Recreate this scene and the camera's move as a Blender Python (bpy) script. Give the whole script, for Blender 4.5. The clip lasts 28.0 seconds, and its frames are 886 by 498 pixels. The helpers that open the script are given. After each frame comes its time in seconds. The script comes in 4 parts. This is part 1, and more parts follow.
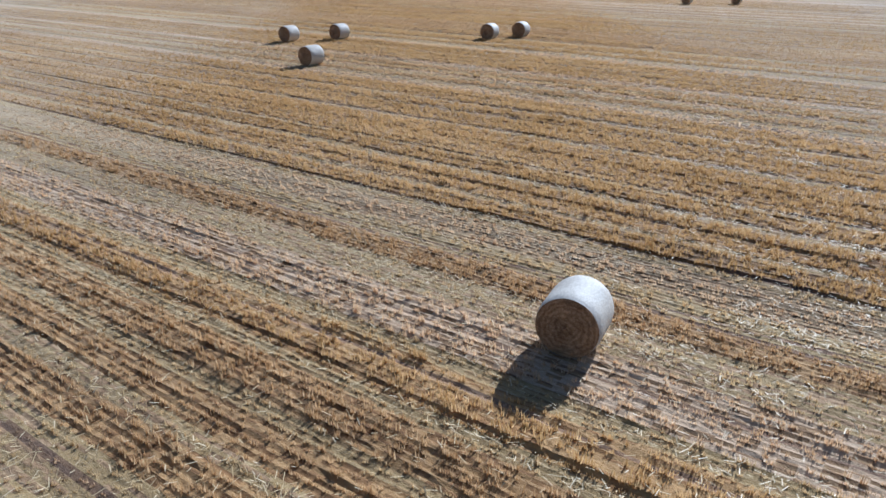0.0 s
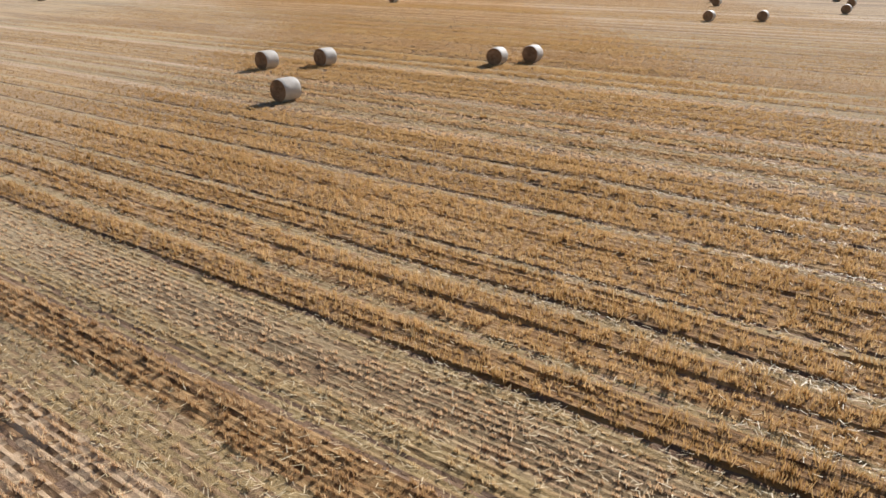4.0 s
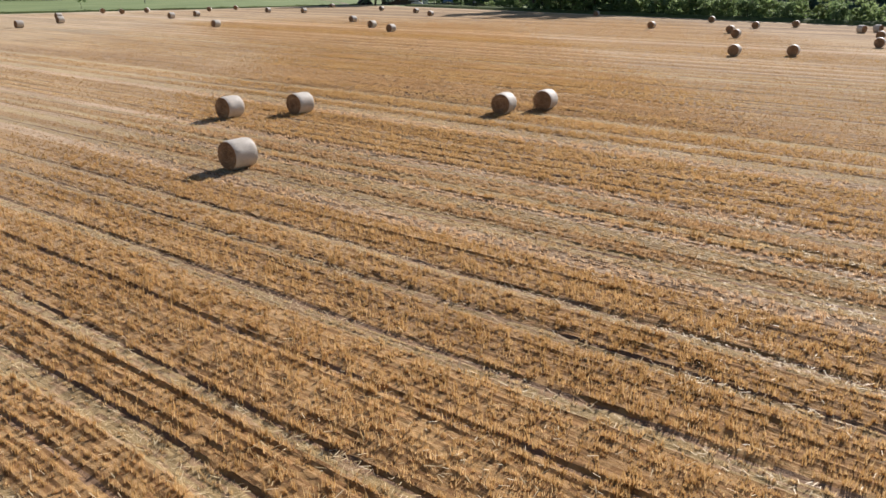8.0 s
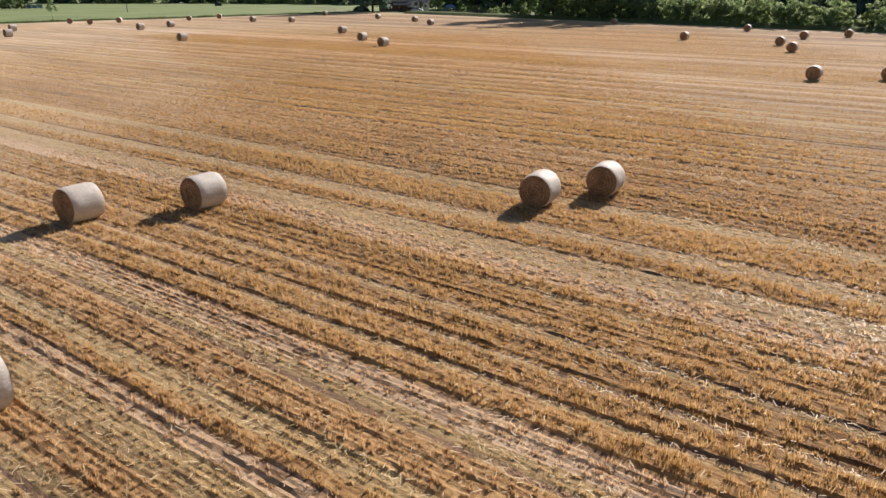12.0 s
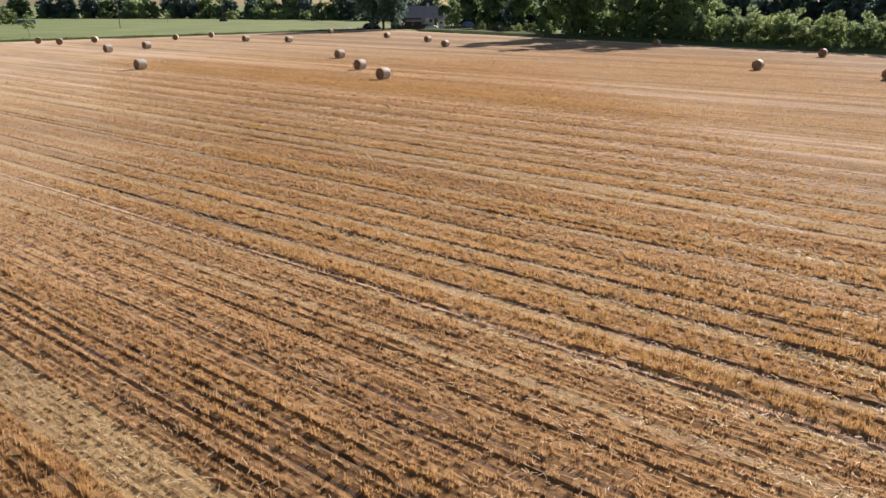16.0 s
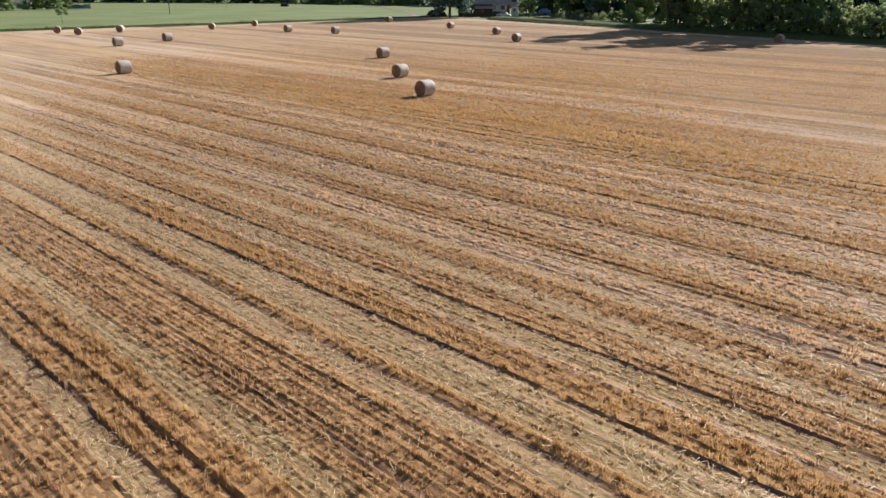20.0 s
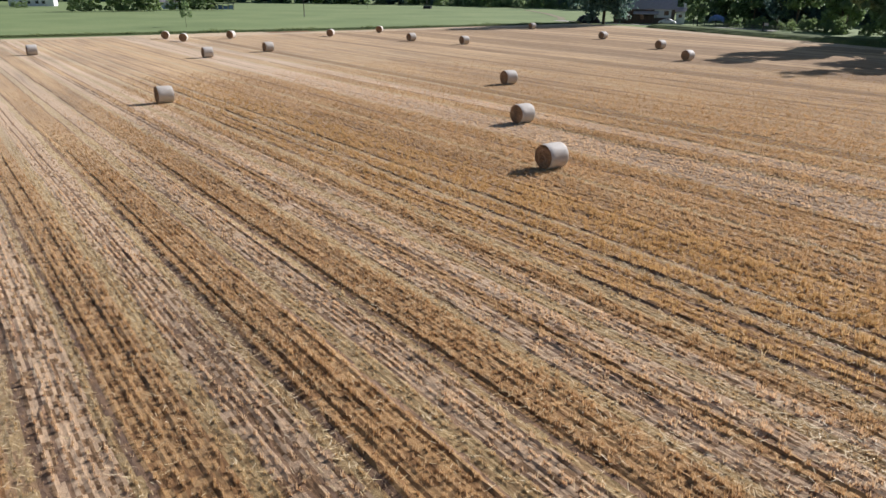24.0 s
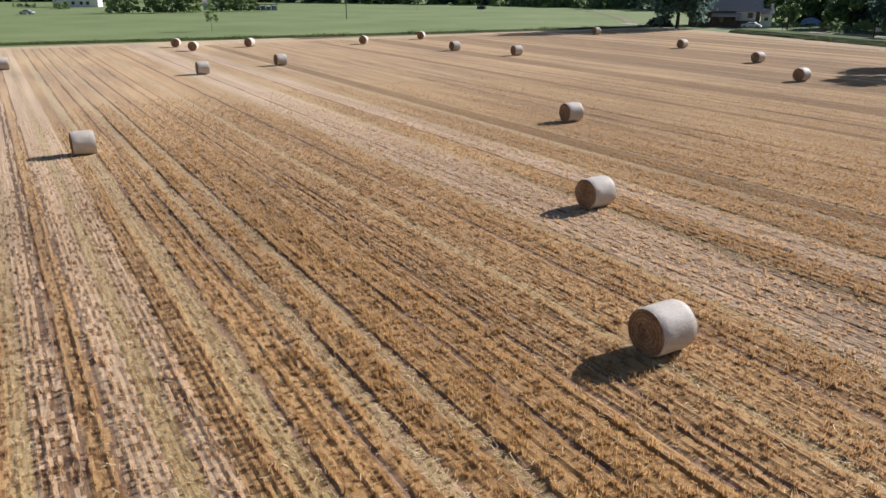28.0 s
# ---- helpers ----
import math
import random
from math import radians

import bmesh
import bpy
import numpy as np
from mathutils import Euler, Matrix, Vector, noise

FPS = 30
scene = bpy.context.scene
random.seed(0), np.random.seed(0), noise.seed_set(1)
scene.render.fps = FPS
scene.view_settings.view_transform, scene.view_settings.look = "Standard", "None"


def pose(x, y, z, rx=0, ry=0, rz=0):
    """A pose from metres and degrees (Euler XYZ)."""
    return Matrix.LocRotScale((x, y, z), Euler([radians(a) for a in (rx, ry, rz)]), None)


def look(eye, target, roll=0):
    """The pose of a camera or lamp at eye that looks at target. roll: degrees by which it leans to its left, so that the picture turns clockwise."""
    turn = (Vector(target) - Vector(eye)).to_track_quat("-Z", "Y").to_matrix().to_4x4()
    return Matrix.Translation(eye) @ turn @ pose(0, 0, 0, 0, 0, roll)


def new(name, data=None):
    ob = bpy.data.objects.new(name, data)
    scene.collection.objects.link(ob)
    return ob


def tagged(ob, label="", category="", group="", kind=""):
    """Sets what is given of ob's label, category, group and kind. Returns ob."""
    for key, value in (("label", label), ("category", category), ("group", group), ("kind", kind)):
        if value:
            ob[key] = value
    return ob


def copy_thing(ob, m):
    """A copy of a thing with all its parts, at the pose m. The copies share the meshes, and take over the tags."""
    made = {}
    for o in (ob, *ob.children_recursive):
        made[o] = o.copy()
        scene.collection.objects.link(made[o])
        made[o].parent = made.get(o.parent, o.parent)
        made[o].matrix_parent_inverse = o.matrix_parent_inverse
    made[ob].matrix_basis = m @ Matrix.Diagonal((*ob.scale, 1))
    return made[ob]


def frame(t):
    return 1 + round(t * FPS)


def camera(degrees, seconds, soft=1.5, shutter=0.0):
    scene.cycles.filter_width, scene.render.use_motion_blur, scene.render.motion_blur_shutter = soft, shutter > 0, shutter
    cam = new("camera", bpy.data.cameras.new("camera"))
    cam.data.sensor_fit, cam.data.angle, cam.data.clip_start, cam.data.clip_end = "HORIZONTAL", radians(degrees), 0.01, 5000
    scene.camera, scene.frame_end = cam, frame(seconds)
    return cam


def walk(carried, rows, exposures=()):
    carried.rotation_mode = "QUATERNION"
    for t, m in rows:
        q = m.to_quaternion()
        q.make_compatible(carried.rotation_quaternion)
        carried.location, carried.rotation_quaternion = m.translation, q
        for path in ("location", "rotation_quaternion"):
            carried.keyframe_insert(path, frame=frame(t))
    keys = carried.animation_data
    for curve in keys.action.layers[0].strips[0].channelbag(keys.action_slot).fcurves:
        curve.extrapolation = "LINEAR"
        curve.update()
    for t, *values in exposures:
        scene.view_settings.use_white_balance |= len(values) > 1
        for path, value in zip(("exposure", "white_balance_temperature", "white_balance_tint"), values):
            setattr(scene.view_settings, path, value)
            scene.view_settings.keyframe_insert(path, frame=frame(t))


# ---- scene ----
cam = camera(62.2, 28.0)
PATH = [
    (0, (-0.382, 2.188, 7.519), (-0.359, 4.036, 6.755), 0.1),
    (0.5, (-0.396, 3.134, 7.548), (-0.372, 4.982, 6.782), 0.1),
    (1, (-0.368, 4.154, 7.563), (-0.346, 6.001, 6.796), 0.1),
    (1.5, (-0.33, 5.217, 7.533), (-0.308, 7.065, 6.77), 0.1),
    (2, (-0.296, 6.327, 7.527), (-0.276, 8.176, 6.766), 0.1),
    (2.5, (-0.21, 7.411, 7.535), (-0.196, 9.26, 6.773), -0.1),
    (3, (-0.174, 8.564, 7.549), (-0.16, 10.414, 6.788), -0.1),
    (3.5, (-0.153, 9.816, 7.56), (-0.139, 11.667, 6.803), 0.0),
    (4, (-0.109, 11.046, 7.573), (-0.094, 12.905, 6.836), -0.0),
    (4.5, (-0.057, 12.224, 7.621), (-0.042, 14.091, 6.903), 0.1),
    (6.5, (0.236, 16.658, 7.823), (0.248, 18.54, 7.146), 0.4),
    (7, (0.276, 17.842, 7.836), (0.287, 19.724, 7.159), 0.4),
    (7.5, (0.349, 19.148, 7.843), (0.356, 21.029, 7.166), 0.2),
    (8, (0.325, 20.707, 7.837), (0.336, 22.588, 7.157), 0.3),
    (8.5, (0.394, 22.514, 7.826), (0.402, 24.396, 7.15), 0.2),
    (9, (0.403, 24.628, 7.843), (0.411, 26.509, 7.164), 0.0),
    (9.5, (0.338, 26.883, 7.867), (0.352, 28.764, 7.189), 0.1),
    (10, (0.43, 29.421, 7.867), (0.439, 31.303, 7.189), 0.2),
    (10.5, (0.465, 32.037, 7.866), (0.475, 33.919, 7.189), 0.2),
    (11, (0.501, 34.696, 7.932), (0.509, 36.578, 7.256), 0.2),
    (11.5, (0.586, 37.51, 7.962), (0.591, 39.393, 7.287), 0.1),
    (12, (0.646, 40.334, 7.988), (0.648, 42.219, 7.319), -0.0),
    (12.5, (0.635, 43.252, 8.037), (0.641, 45.141, 7.379), 0.1),
    (14.5, (0.816, 54.902, 8.29), (0.82, 56.797, 7.654), 0.1),
    (15, (0.807, 58.106, 8.333), (0.81, 60.002, 7.699), 0.2),
    (15.5, (0.812, 61.29, 8.397), (0.793, 63.186, 7.761), -0.1),
    (16, (0.811, 64.484, 8.409), (0.771, 66.379, 7.773), 0.1),
    (16.5, (0.837, 67.608, 8.382), (0.782, 69.502, 7.742), 0.3),
    (17, (0.845, 70.751, 8.418), (0.784, 72.641, 7.766), 0.2),
    (17.5, (0.831, 73.89, 8.487), (0.764, 75.774, 7.819), 0.4),
    (18, (0.857, 76.974, 8.507), (0.765, 78.855, 7.834), 0.2),
    (18.5, (0.966, 80.046, 8.497), (0.828, 81.926, 7.829), 0.0),
    (19, (0.953, 83.256, 8.566), (0.795, 85.133, 7.893), 0.2),
    (19.5, (0.881, 86.396, 8.642), (0.697, 88.268, 7.965), 0.2),
    (20, (0.896, 89.499, 8.635), (0.674, 91.369, 7.961), 0.2),
    (20.5, (0.849, 92.5, 8.618), (0.559, 94.361, 7.946), 0.1),
    (21, (0.725, 95.596, 8.612), (0.371, 97.447, 7.943), 0.2),
    (21.5, (0.503, 98.682, 8.635), (0.092, 100.523, 7.968), 0.4),
    (23.5, (-1.055, 110.614, 8.847), (-1.638, 112.405, 8.174), 0.5),
    (24, (-1.658, 113.446, 8.895), (-2.241, 115.237, 8.221), 0.4),
    (24.5, (-2.262, 116.114, 8.91), (-2.844, 117.905, 8.235), 0.4),
    (25, (-2.835, 118.642, 8.938), (-3.417, 120.432, 8.263), 0.3),
    (25.5, (-3.413, 120.986, 8.983), (-4.003, 122.773, 8.305), 0.3),
    (26, (-4.006, 123.326, 8.992), (-4.613, 125.107, 8.314), 0.3),
    (26.5, (-4.619, 125.636, 9.023), (-5.248, 127.409, 8.345), 0.3),
    (27, (-5.255, 127.933, 9.037), (-5.909, 129.697, 8.358), 0.2),
    (27.5, (-5.949, 130.198, 9.084), (-6.629, 131.951, 8.404), 0.1),
    (28, (-6.605, 132.457, 9.129), (-7.322, 134.197, 8.451), 0.2),
]
# the camera's own exposure and white balance drift along the flight
EXPOSURES = [(0, 0.48, 4900, 9), (1, 0.48, 5100, 9), (3, 0.50, 5800, 11), (8, 0.55, 6150, 15), (15, 0.59, 6600, 21),
             (17, 0.57, 6600, 22), (19.5, 0.55, 6150, 18), (21, 0.54, 6250, 20), (24, 0.53, 5850, 15), (28, 0.475, 5950, 16)]
walk(cam, [(t, look(eye, target, roll)) for t, eye, target, roll in PATH], exposures=EXPOSURES)

# ---------------------------------------------------------------- light
SUN = Vector((0.55, 0.835, 0.53)).normalized()      # towards the sun, ahead and to the right of the flight
world = bpy.data.worlds.new("sky")
scene.world = world
world.use_nodes = True
wn = world.node_tree.nodes
sky = wn.new("ShaderNodeTexSky")
sky.sky_type = "NISHITA"
sky.sun_disc = False
sky.sun_elevation = math.asin(SUN.z)
sky.sun_rotation = math.atan2(SUN.x, SUN.y)
sky.dust_density = 0.7
wn["Background"].inputs["Strength"].default_value = 0.045
world.node_tree.links.new(sky.outputs[0], wn["Background"].inputs["Color"])
sun_data = bpy.data.lights.new("sun", "SUN")
sun_data.energy, sun_data.angle, sun_data.color = 5.0, radians(0.53), (1.0, 0.93, 0.82)
sun = new("sun", sun_data)
sun.matrix_world = look(SUN * 300, (0, 0, 0))
scene.view_settings.exposure = 0.0


# ---------------------------------------------------------------- materials
def material(name, stops, scale=4.0, stretch=(1, 1, 1), detail=6.0, rough=0.85, bump=0.0, bump_scale=60.0, fine=0.35,
             fine_scale=40.0, island=0.0, metal=0.0, spec=0.3, through_light=0.0):
    """A node material: a ramp of colours over a broad noise mixed with a fine one, with bump; island adds a spread from piece to piece."""
    m = bpy.data.materials.new(name)
    m.use_nodes = True
    nt = m.node_tree
    n, link = nt.nodes, nt.links.new
    b = n["Principled BSDF"]
    b.inputs["Roughness"].default_value = rough
    b.inputs["Metallic"].default_value = metal
    b.inputs["Specular IOR Level"].default_value = spec
    tc = n.new("ShaderNodeTexCoord")
    mp = n.new("ShaderNodeMapping")
    mp.inputs["Scale"].default_value = stretch
    link(tc.outputs["Object"], mp.inputs["Vector"])
    broad = n.new("ShaderNodeTexNoise")
    broad.inputs["Scale"].default_value, broad.inputs["Detail"].default_value = scale, detail
    link(mp.outputs[0], broad.inputs["Vector"])
    small = n.new("ShaderNodeTexNoise")
    small.inputs["Scale"].default_value, small.inputs["Detail"].default_value = fine_scale, 4.0
    link(mp.outputs[0], small.inputs["Vector"])
    mix = n.new("ShaderNodeMix")
    mix.data_type = "FLOAT"
    mix.inputs[0].default_value = fine
    link(broad.outputs["Fac"], mix.inputs[2])
    link(small.outputs["Fac"], mix.inputs[3])
    value = mix.outputs[0]
    if island:
        geo = n.new("ShaderNodeNewGeometry")
        m2 = n.new("ShaderNodeMix")
        m2.data_type = "FLOAT"
        m2.inputs[0].default_value = island
        link(value, m2.inputs[2])
        link(geo.outputs["Random Per Island"], m2.inputs[3])
        value = m2.outputs[0]
    ramp = n.new("ShaderNodeValToRGB")
    e = ramp.color_ramp.elements
    while len(e) < len(stops):
        e.new(0.5)
    for k, (pos, col) in enumerate(stops):
        e[k].position, e[k].color = pos, (*col, 1)
    link(value, ramp.inputs[0])
    link(ramp.outputs[0], b.inputs["Base Color"])
    if through_light:
        tr = n.new("ShaderNodeBsdfTranslucent")
        link(ramp.outputs[0], tr.inputs["Color"])
        mx = n.new("ShaderNodeMixShader")
        mx.inputs[0].default_value = through_light
        link(b.outputs[0], mx.inputs[1])
        link(tr.outputs[0], mx.inputs[2])
        link(mx.outputs[0], n["Material Output"].inputs["Surface"])
    if bump:
        bn = n.new("ShaderNodeTexNoise")
        bn.inputs["Scale"].default_value, bn.inputs["Detail"].default_value = bump_scale, 5.0
        link(mp.outputs[0], bn.inputs["Vector"])
        bp = n.new("ShaderNodeBump")
        bp.inputs["Strength"].default_value, bp.inputs["Distance"].default_value = bump, 0.05
        link(bn.outputs["Fac"], bp.inputs["Height"])
        link(bp.outputs[0], b.inputs["Normal"])
    return m


ROW = 0.175     # spacing of the drilled rows


def field_material(name, soil, straw, light, row_share=0.6, fuzz=0.12):
    """Ground between and under the stubble: rows along local Y, clods and chaff, broad patches."""
    m = bpy.data.materials.new(name)
    m.use_nodes = True
    nt = m.node_tree
    n, link = nt.nodes, nt.links.new
    b = n["Principled BSDF"]
    b.inputs["Roughness"].default_value = 0.95
    b.inputs["Specular IOR Level"].default_value = 0.15
    b.inputs["Sheen Weight"].default_value, b.inputs["Sheen Roughness"].default_value = fuzz, 0.4      # the fuzz of dry straw
    b.inputs["Sheen Tint"].default_value = (1.0, 0.85, 0.67, 1)
    tc = n.new("ShaderNodeTexCoord")

    def noise_at(stretch, scale, detail=4.0):
        mp = n.new("ShaderNodeMapping")
        mp.inputs["Scale"].default_value = stretch
        link(tc.outputs["Object"], mp.inputs["Vector"])
        t = n.new("ShaderNodeTexNoise")
        t.inputs["Scale"].default_value, t.inputs["Detail"].default_value = scale, detail
        link(mp.outputs[0], t.inputs["Vector"])
        return t.outputs["Fac"]

    def blend(f, a, c):
        x = n.new("ShaderNodeMix")
        x.data_type = "FLOAT"
        x.inputs[0].default_value = f
        link(a, x.inputs[2])
        link(c, x.inputs[3])
        return x.outputs[0]

    wave = n.new("ShaderNodeTexWave")
    wave.wave_type, wave.bands_direction, wave.wave_profile = "BANDS", "X", "SIN"
    wave.inputs["Scale"].default_value = 0.314 / ROW
    wave.inputs["Distortion"].default_value = 2.5
    wave.inputs["Detail"].default_value = 2.0
    wave.inputs["Detail Scale"].default_value = 2.5
    link(tc.outputs["Object"], wave.inputs["Vector"])
    broad = noise_at((1.0, 0.05, 1), 1.1, 5.0)
    clods = blend(0.45, noise_at((1, 0.6, 1), 14.0, 5.0), noise_at((1.6, 0.8, 1), 42.0, 3.0))
    patches = noise_at((0.25, 0.06, 1), 0.5, 3.0)
    v = blend(0.55, clods, broad)
    v = blend(0.22 * row_share / 0.6, v, wave.outputs["Fac"])
    v = blend(0.3, v, patches)
    ramp = n.new("ShaderNodeValToRGB")
    e = ramp.color_ramp.elements
    e.new(0.5)
    for k, (pos, col) in enumerate(((0.37, soil), (0.49, straw), (0.62, light))):
        e[k].position, e[k].color = pos, (*col, 1)
    link(v, ramp.inputs[0])
    link(ramp.outputs[0], b.inputs["Base Color"])
    bp = n.new("ShaderNodeBump")
    bp.inputs["Strength"].default_value, bp.inputs["Distance"].default_value = 0.8, 0.06
    link(clods, bp.inputs["Height"])
    link(bp.outputs[0], b.inputs["Normal"])
    return m


def straws(name, dark, mid, light):
    """Dry stalks: a spread of straw colours from stalk to stalk, some light passing through, a faint fuzz."""
    m = material(name, ((0.25, dark), (0.5, mid), (0.75, light)), 0.5, (1, 0.15, 1), rough=0.75, island=0.4,
                 through_light=THROUGH, spec=0.2, fine_scale=5)
    b = m.node_tree.nodes["Principled BSDF"]
    b.inputs["Sheen Weight"].default_value, b.inputs["Sheen Roughness"].default_value = 0.35, 0.4
    b.inputs["Sheen Tint"].default_value = (1.0, 0.85, 0.66, 1)
    return m


GROUND = {
    "g": field_material("soil_under_gold_stubble", (0.112, 0.055, 0.021), (0.245, 0.128, 0.049), (0.407, 0.235, 0.098), 0.5),
    "o": field_material("soil_under_ochre_stubble", (0.102, 0.051, 0.021), (0.224, 0.120, 0.049), (0.387, 0.226, 0.098), 0.5),
    "t": field_material("soil_under_tan_stubble", (0.087, 0.048, 0.023), (0.233, 0.139, 0.072), (0.407, 0.265, 0.137), 0.6),
    "p": field_material("pale_chaff_and_soil", (0.115, 0.071, 0.032), (0.302, 0.194, 0.087), (0.507, 0.352, 0.175), 0.6),
    "s": field_material("straw_litter_ground", (0.107, 0.066, 0.034), (0.339, 0.218, 0.119), (0.562, 0.391, 0.226), 0.3),
    # wheel ruts, and shadow lines in front of tall rows, both as dark colour
    "d": field_material("rut_and_shadow_ground", (0.082, 0.051, 0.033), (0.186, 0.118, 0.078), (0.349, 0.230, 0.145), 0.1),
    "f": field_material("soil_under_short_rows", (0.107, 0.066, 0.034), (0.291, 0.184, 0.097), (0.485, 0.325, 0.179), 0.6),
    "b": field_material("brown_stubble_ground", (0.174, 0.098, 0.050), (0.301, 0.181, 0.095), (0.401, 0.257, 0.142), 0.5),
}
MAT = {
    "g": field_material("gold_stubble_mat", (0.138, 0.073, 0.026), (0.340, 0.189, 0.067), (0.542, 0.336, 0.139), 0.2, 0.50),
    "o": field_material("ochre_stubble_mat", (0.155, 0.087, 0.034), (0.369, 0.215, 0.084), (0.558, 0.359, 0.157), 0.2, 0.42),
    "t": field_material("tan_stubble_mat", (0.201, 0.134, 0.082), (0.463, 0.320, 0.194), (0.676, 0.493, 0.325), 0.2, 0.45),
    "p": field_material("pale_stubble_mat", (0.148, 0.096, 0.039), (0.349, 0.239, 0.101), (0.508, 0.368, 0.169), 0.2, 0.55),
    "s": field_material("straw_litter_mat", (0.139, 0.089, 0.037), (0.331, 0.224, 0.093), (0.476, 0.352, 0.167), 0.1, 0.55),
    # dark tone stands for rut soil and for row shadow
    "d": field_material("rut_and_shadow_gap", (0.105, 0.065, 0.037), (0.222, 0.136, 0.081), (0.392, 0.247, 0.144), 0.1, 0.12),
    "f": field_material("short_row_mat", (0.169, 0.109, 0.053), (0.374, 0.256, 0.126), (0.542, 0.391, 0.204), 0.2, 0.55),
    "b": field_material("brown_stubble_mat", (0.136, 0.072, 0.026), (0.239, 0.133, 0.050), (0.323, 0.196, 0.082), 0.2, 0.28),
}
THROUGH = 0.5      # how much light the dry stalks let through
STUBBLE = {
    "g": straws("golden_stubble", (0.299, 0.168, 0.054), (0.516, 0.324, 0.127), (0.754, 0.544, 0.286)),
    "o": straws("ochre_stubble", (0.302, 0.173, 0.071), (0.509, 0.323, 0.149), (0.748, 0.542, 0.315)),
    "t": straws("tan_stubble", (0.427, 0.270, 0.142), (0.696, 0.485, 0.278), (0.899, 0.694, 0.464)),
    "p": straws("pale_stubble", (0.396, 0.262, 0.123), (0.612, 0.431, 0.213), (0.772, 0.595, 0.336)),
    "b": straws("brown_stubble", (0.348, 0.198, 0.079), (0.514, 0.321, 0.139), (0.662, 0.458, 0.218)),
}
M_LITTER = material("loose_straw", ((0.2, (0.50, 0.36, 0.17)), (0.6, (0.74, 0.58, 0.33)), (0.9, (0.82, 0.70, 0.48))), 2.0,
                    rough=0.55, island=0.7)
M_WRAP = material("net_wrapped_straw", ((0.25, (0.42, 0.365, 0.30)), (0.5, (0.60, 0.55, 0.48)), (0.8, (0.76, 0.73, 0.68))), 2.2,
                  (1, 0.5, 1), rough=0.68, bump=0.25, bump_scale=26, fine=0.45, fine_scale=24, spec=0.3)
M_END = material("packed_straw_end", ((0.28, (0.15, 0.085, 0.045)), (0.5, (0.40, 0.245, 0.135)), (0.75, (0.66, 0.45, 0.27))), 4.0,
                 rough=0.85, bump=0.9, bump_scale=45, fine=0.5, fine_scale=30)


def rolled(m, centre_z, per_m):
    """Adds the spiral layers of a rolled bale to a material: rings round the axis at centre_z, in colour and relief."""
    n, link = m.node_tree.nodes, m.node_tree.links.new
    b = n["Principled BSDF"]
    tc = n.new("ShaderNodeTexCoord")
    mp = n.new("ShaderNodeMapping")
    mp.inputs["Location"].default_value = (0, 0, -centre_z)
    link(tc.outputs["Object"], mp.inputs["Vector"])
    w = n.new("ShaderNodeTexWave")
    w.wave_type, w.rings_direction = "RINGS", "Y"
    w.inputs["Scale"].default_value, w.inputs["Distortion"].default_value = 0.314 * per_m, 7.0
    w.inputs["Detail"].default_value, w.inputs["Detail Scale"].default_value = 3.0, 2.0
    link(mp.outputs[0], w.inputs["Vector"])
    ramp = n.new("ShaderNodeValToRGB")
    ramp.color_ramp.elements[0].color, ramp.color_ramp.elements[1].color = (0.45, 0.40, 0.36, 1), (1, 1, 1, 1)
    link(w.outputs["Fac"], ramp.inputs[0])
    mul = n.new("ShaderNodeMix")
    mul.data_type, mul.blend_type = "RGBA", "MULTIPLY"
    mul.inputs[0].default_value = 0.6
    link(b.inputs["Base Color"].links[0].from_socket, mul.inputs[6])
    link(ramp.outputs[0], mul.inputs[7])
    link(mul.outputs[2], b.inputs["Base Color"])
    return m


M_END = rolled(M_END, 0.672, 9.0)
M_MEADOW = material("mown_meadow", ((0.25, (0.12, 0.165, 0.06)), (0.5, (0.185, 0.245, 0.092)), (0.8, (0.28, 0.31, 0.135))), 0.05,
                    (1, 1, 1), detail=8, bump=0.5, bump_scale=6, fine=0.4, fine_scale=1.6, rough=0.95)
M_VERGE = material("verge_grass", ((0.25, (0.10, 0.14, 0.045)), (0.5, (0.20, 0.25, 0.09)), (0.8, (0.34, 0.37, 0.16))), 0.3,
                   island=0.5, rough=0.9, through_light=0.4)
# darker copy of the verge grass, with the far edge's shade in its colour
M_VERGE_SHADED = material("shaded_verge_grass", ((0.25, (0.06, 0.09, 0.028)), (0.5, (0.12, 0.16, 0.052)), (0.8, (0.23, 0.25, 0.10))), 0.3,
                  island=0.5, rough=0.9, through_light=0.4)
M_TRACK = material("worn_grass_track", ((0.25, (0.17, 0.16, 0.085)), (0.5, (0.25, 0.22, 0.13)), (0.8, (0.33, 0.29, 0.19))), 0.4, bump=0.3)
# leaf greens lifted and blued: distance haze and blue shade are in the colour
M_LEAF = material("broad_leaves", ((0.2, (0.15, 0.225, 0.105)), (0.5, (0.255, 0.345, 0.165)), (0.8, (0.39, 0.47, 0.24))), 0.25,
                  island=0.55, rough=0.55, through_light=0.68)
M_LEAF_DARK = material("hazy_dark_leaves", ((0.2, (0.075, 0.125, 0.115)), (0.5, (0.13, 0.20, 0.17)), (0.8, (0.21, 0.29, 0.22))), 0.25,
                       island=0.55, rough=0.6, through_light=0.58)
M_LEAF_LIME = material("light_green_leaves", ((0.2, (0.18, 0.25, 0.11)), (0.5, (0.30, 0.39, 0.17)), (0.8, (0.45, 0.53, 0.24))), 0.25,
                       island=0.55, rough=0.55, through_light=0.68)
M_BARK = material("bark", ((0.3, (0.05, 0.035, 0.025)), (0.7, (0.14, 0.11, 0.08))), 6.0, (1, 1, 0.2), bump=0.8, bump_scale=20)
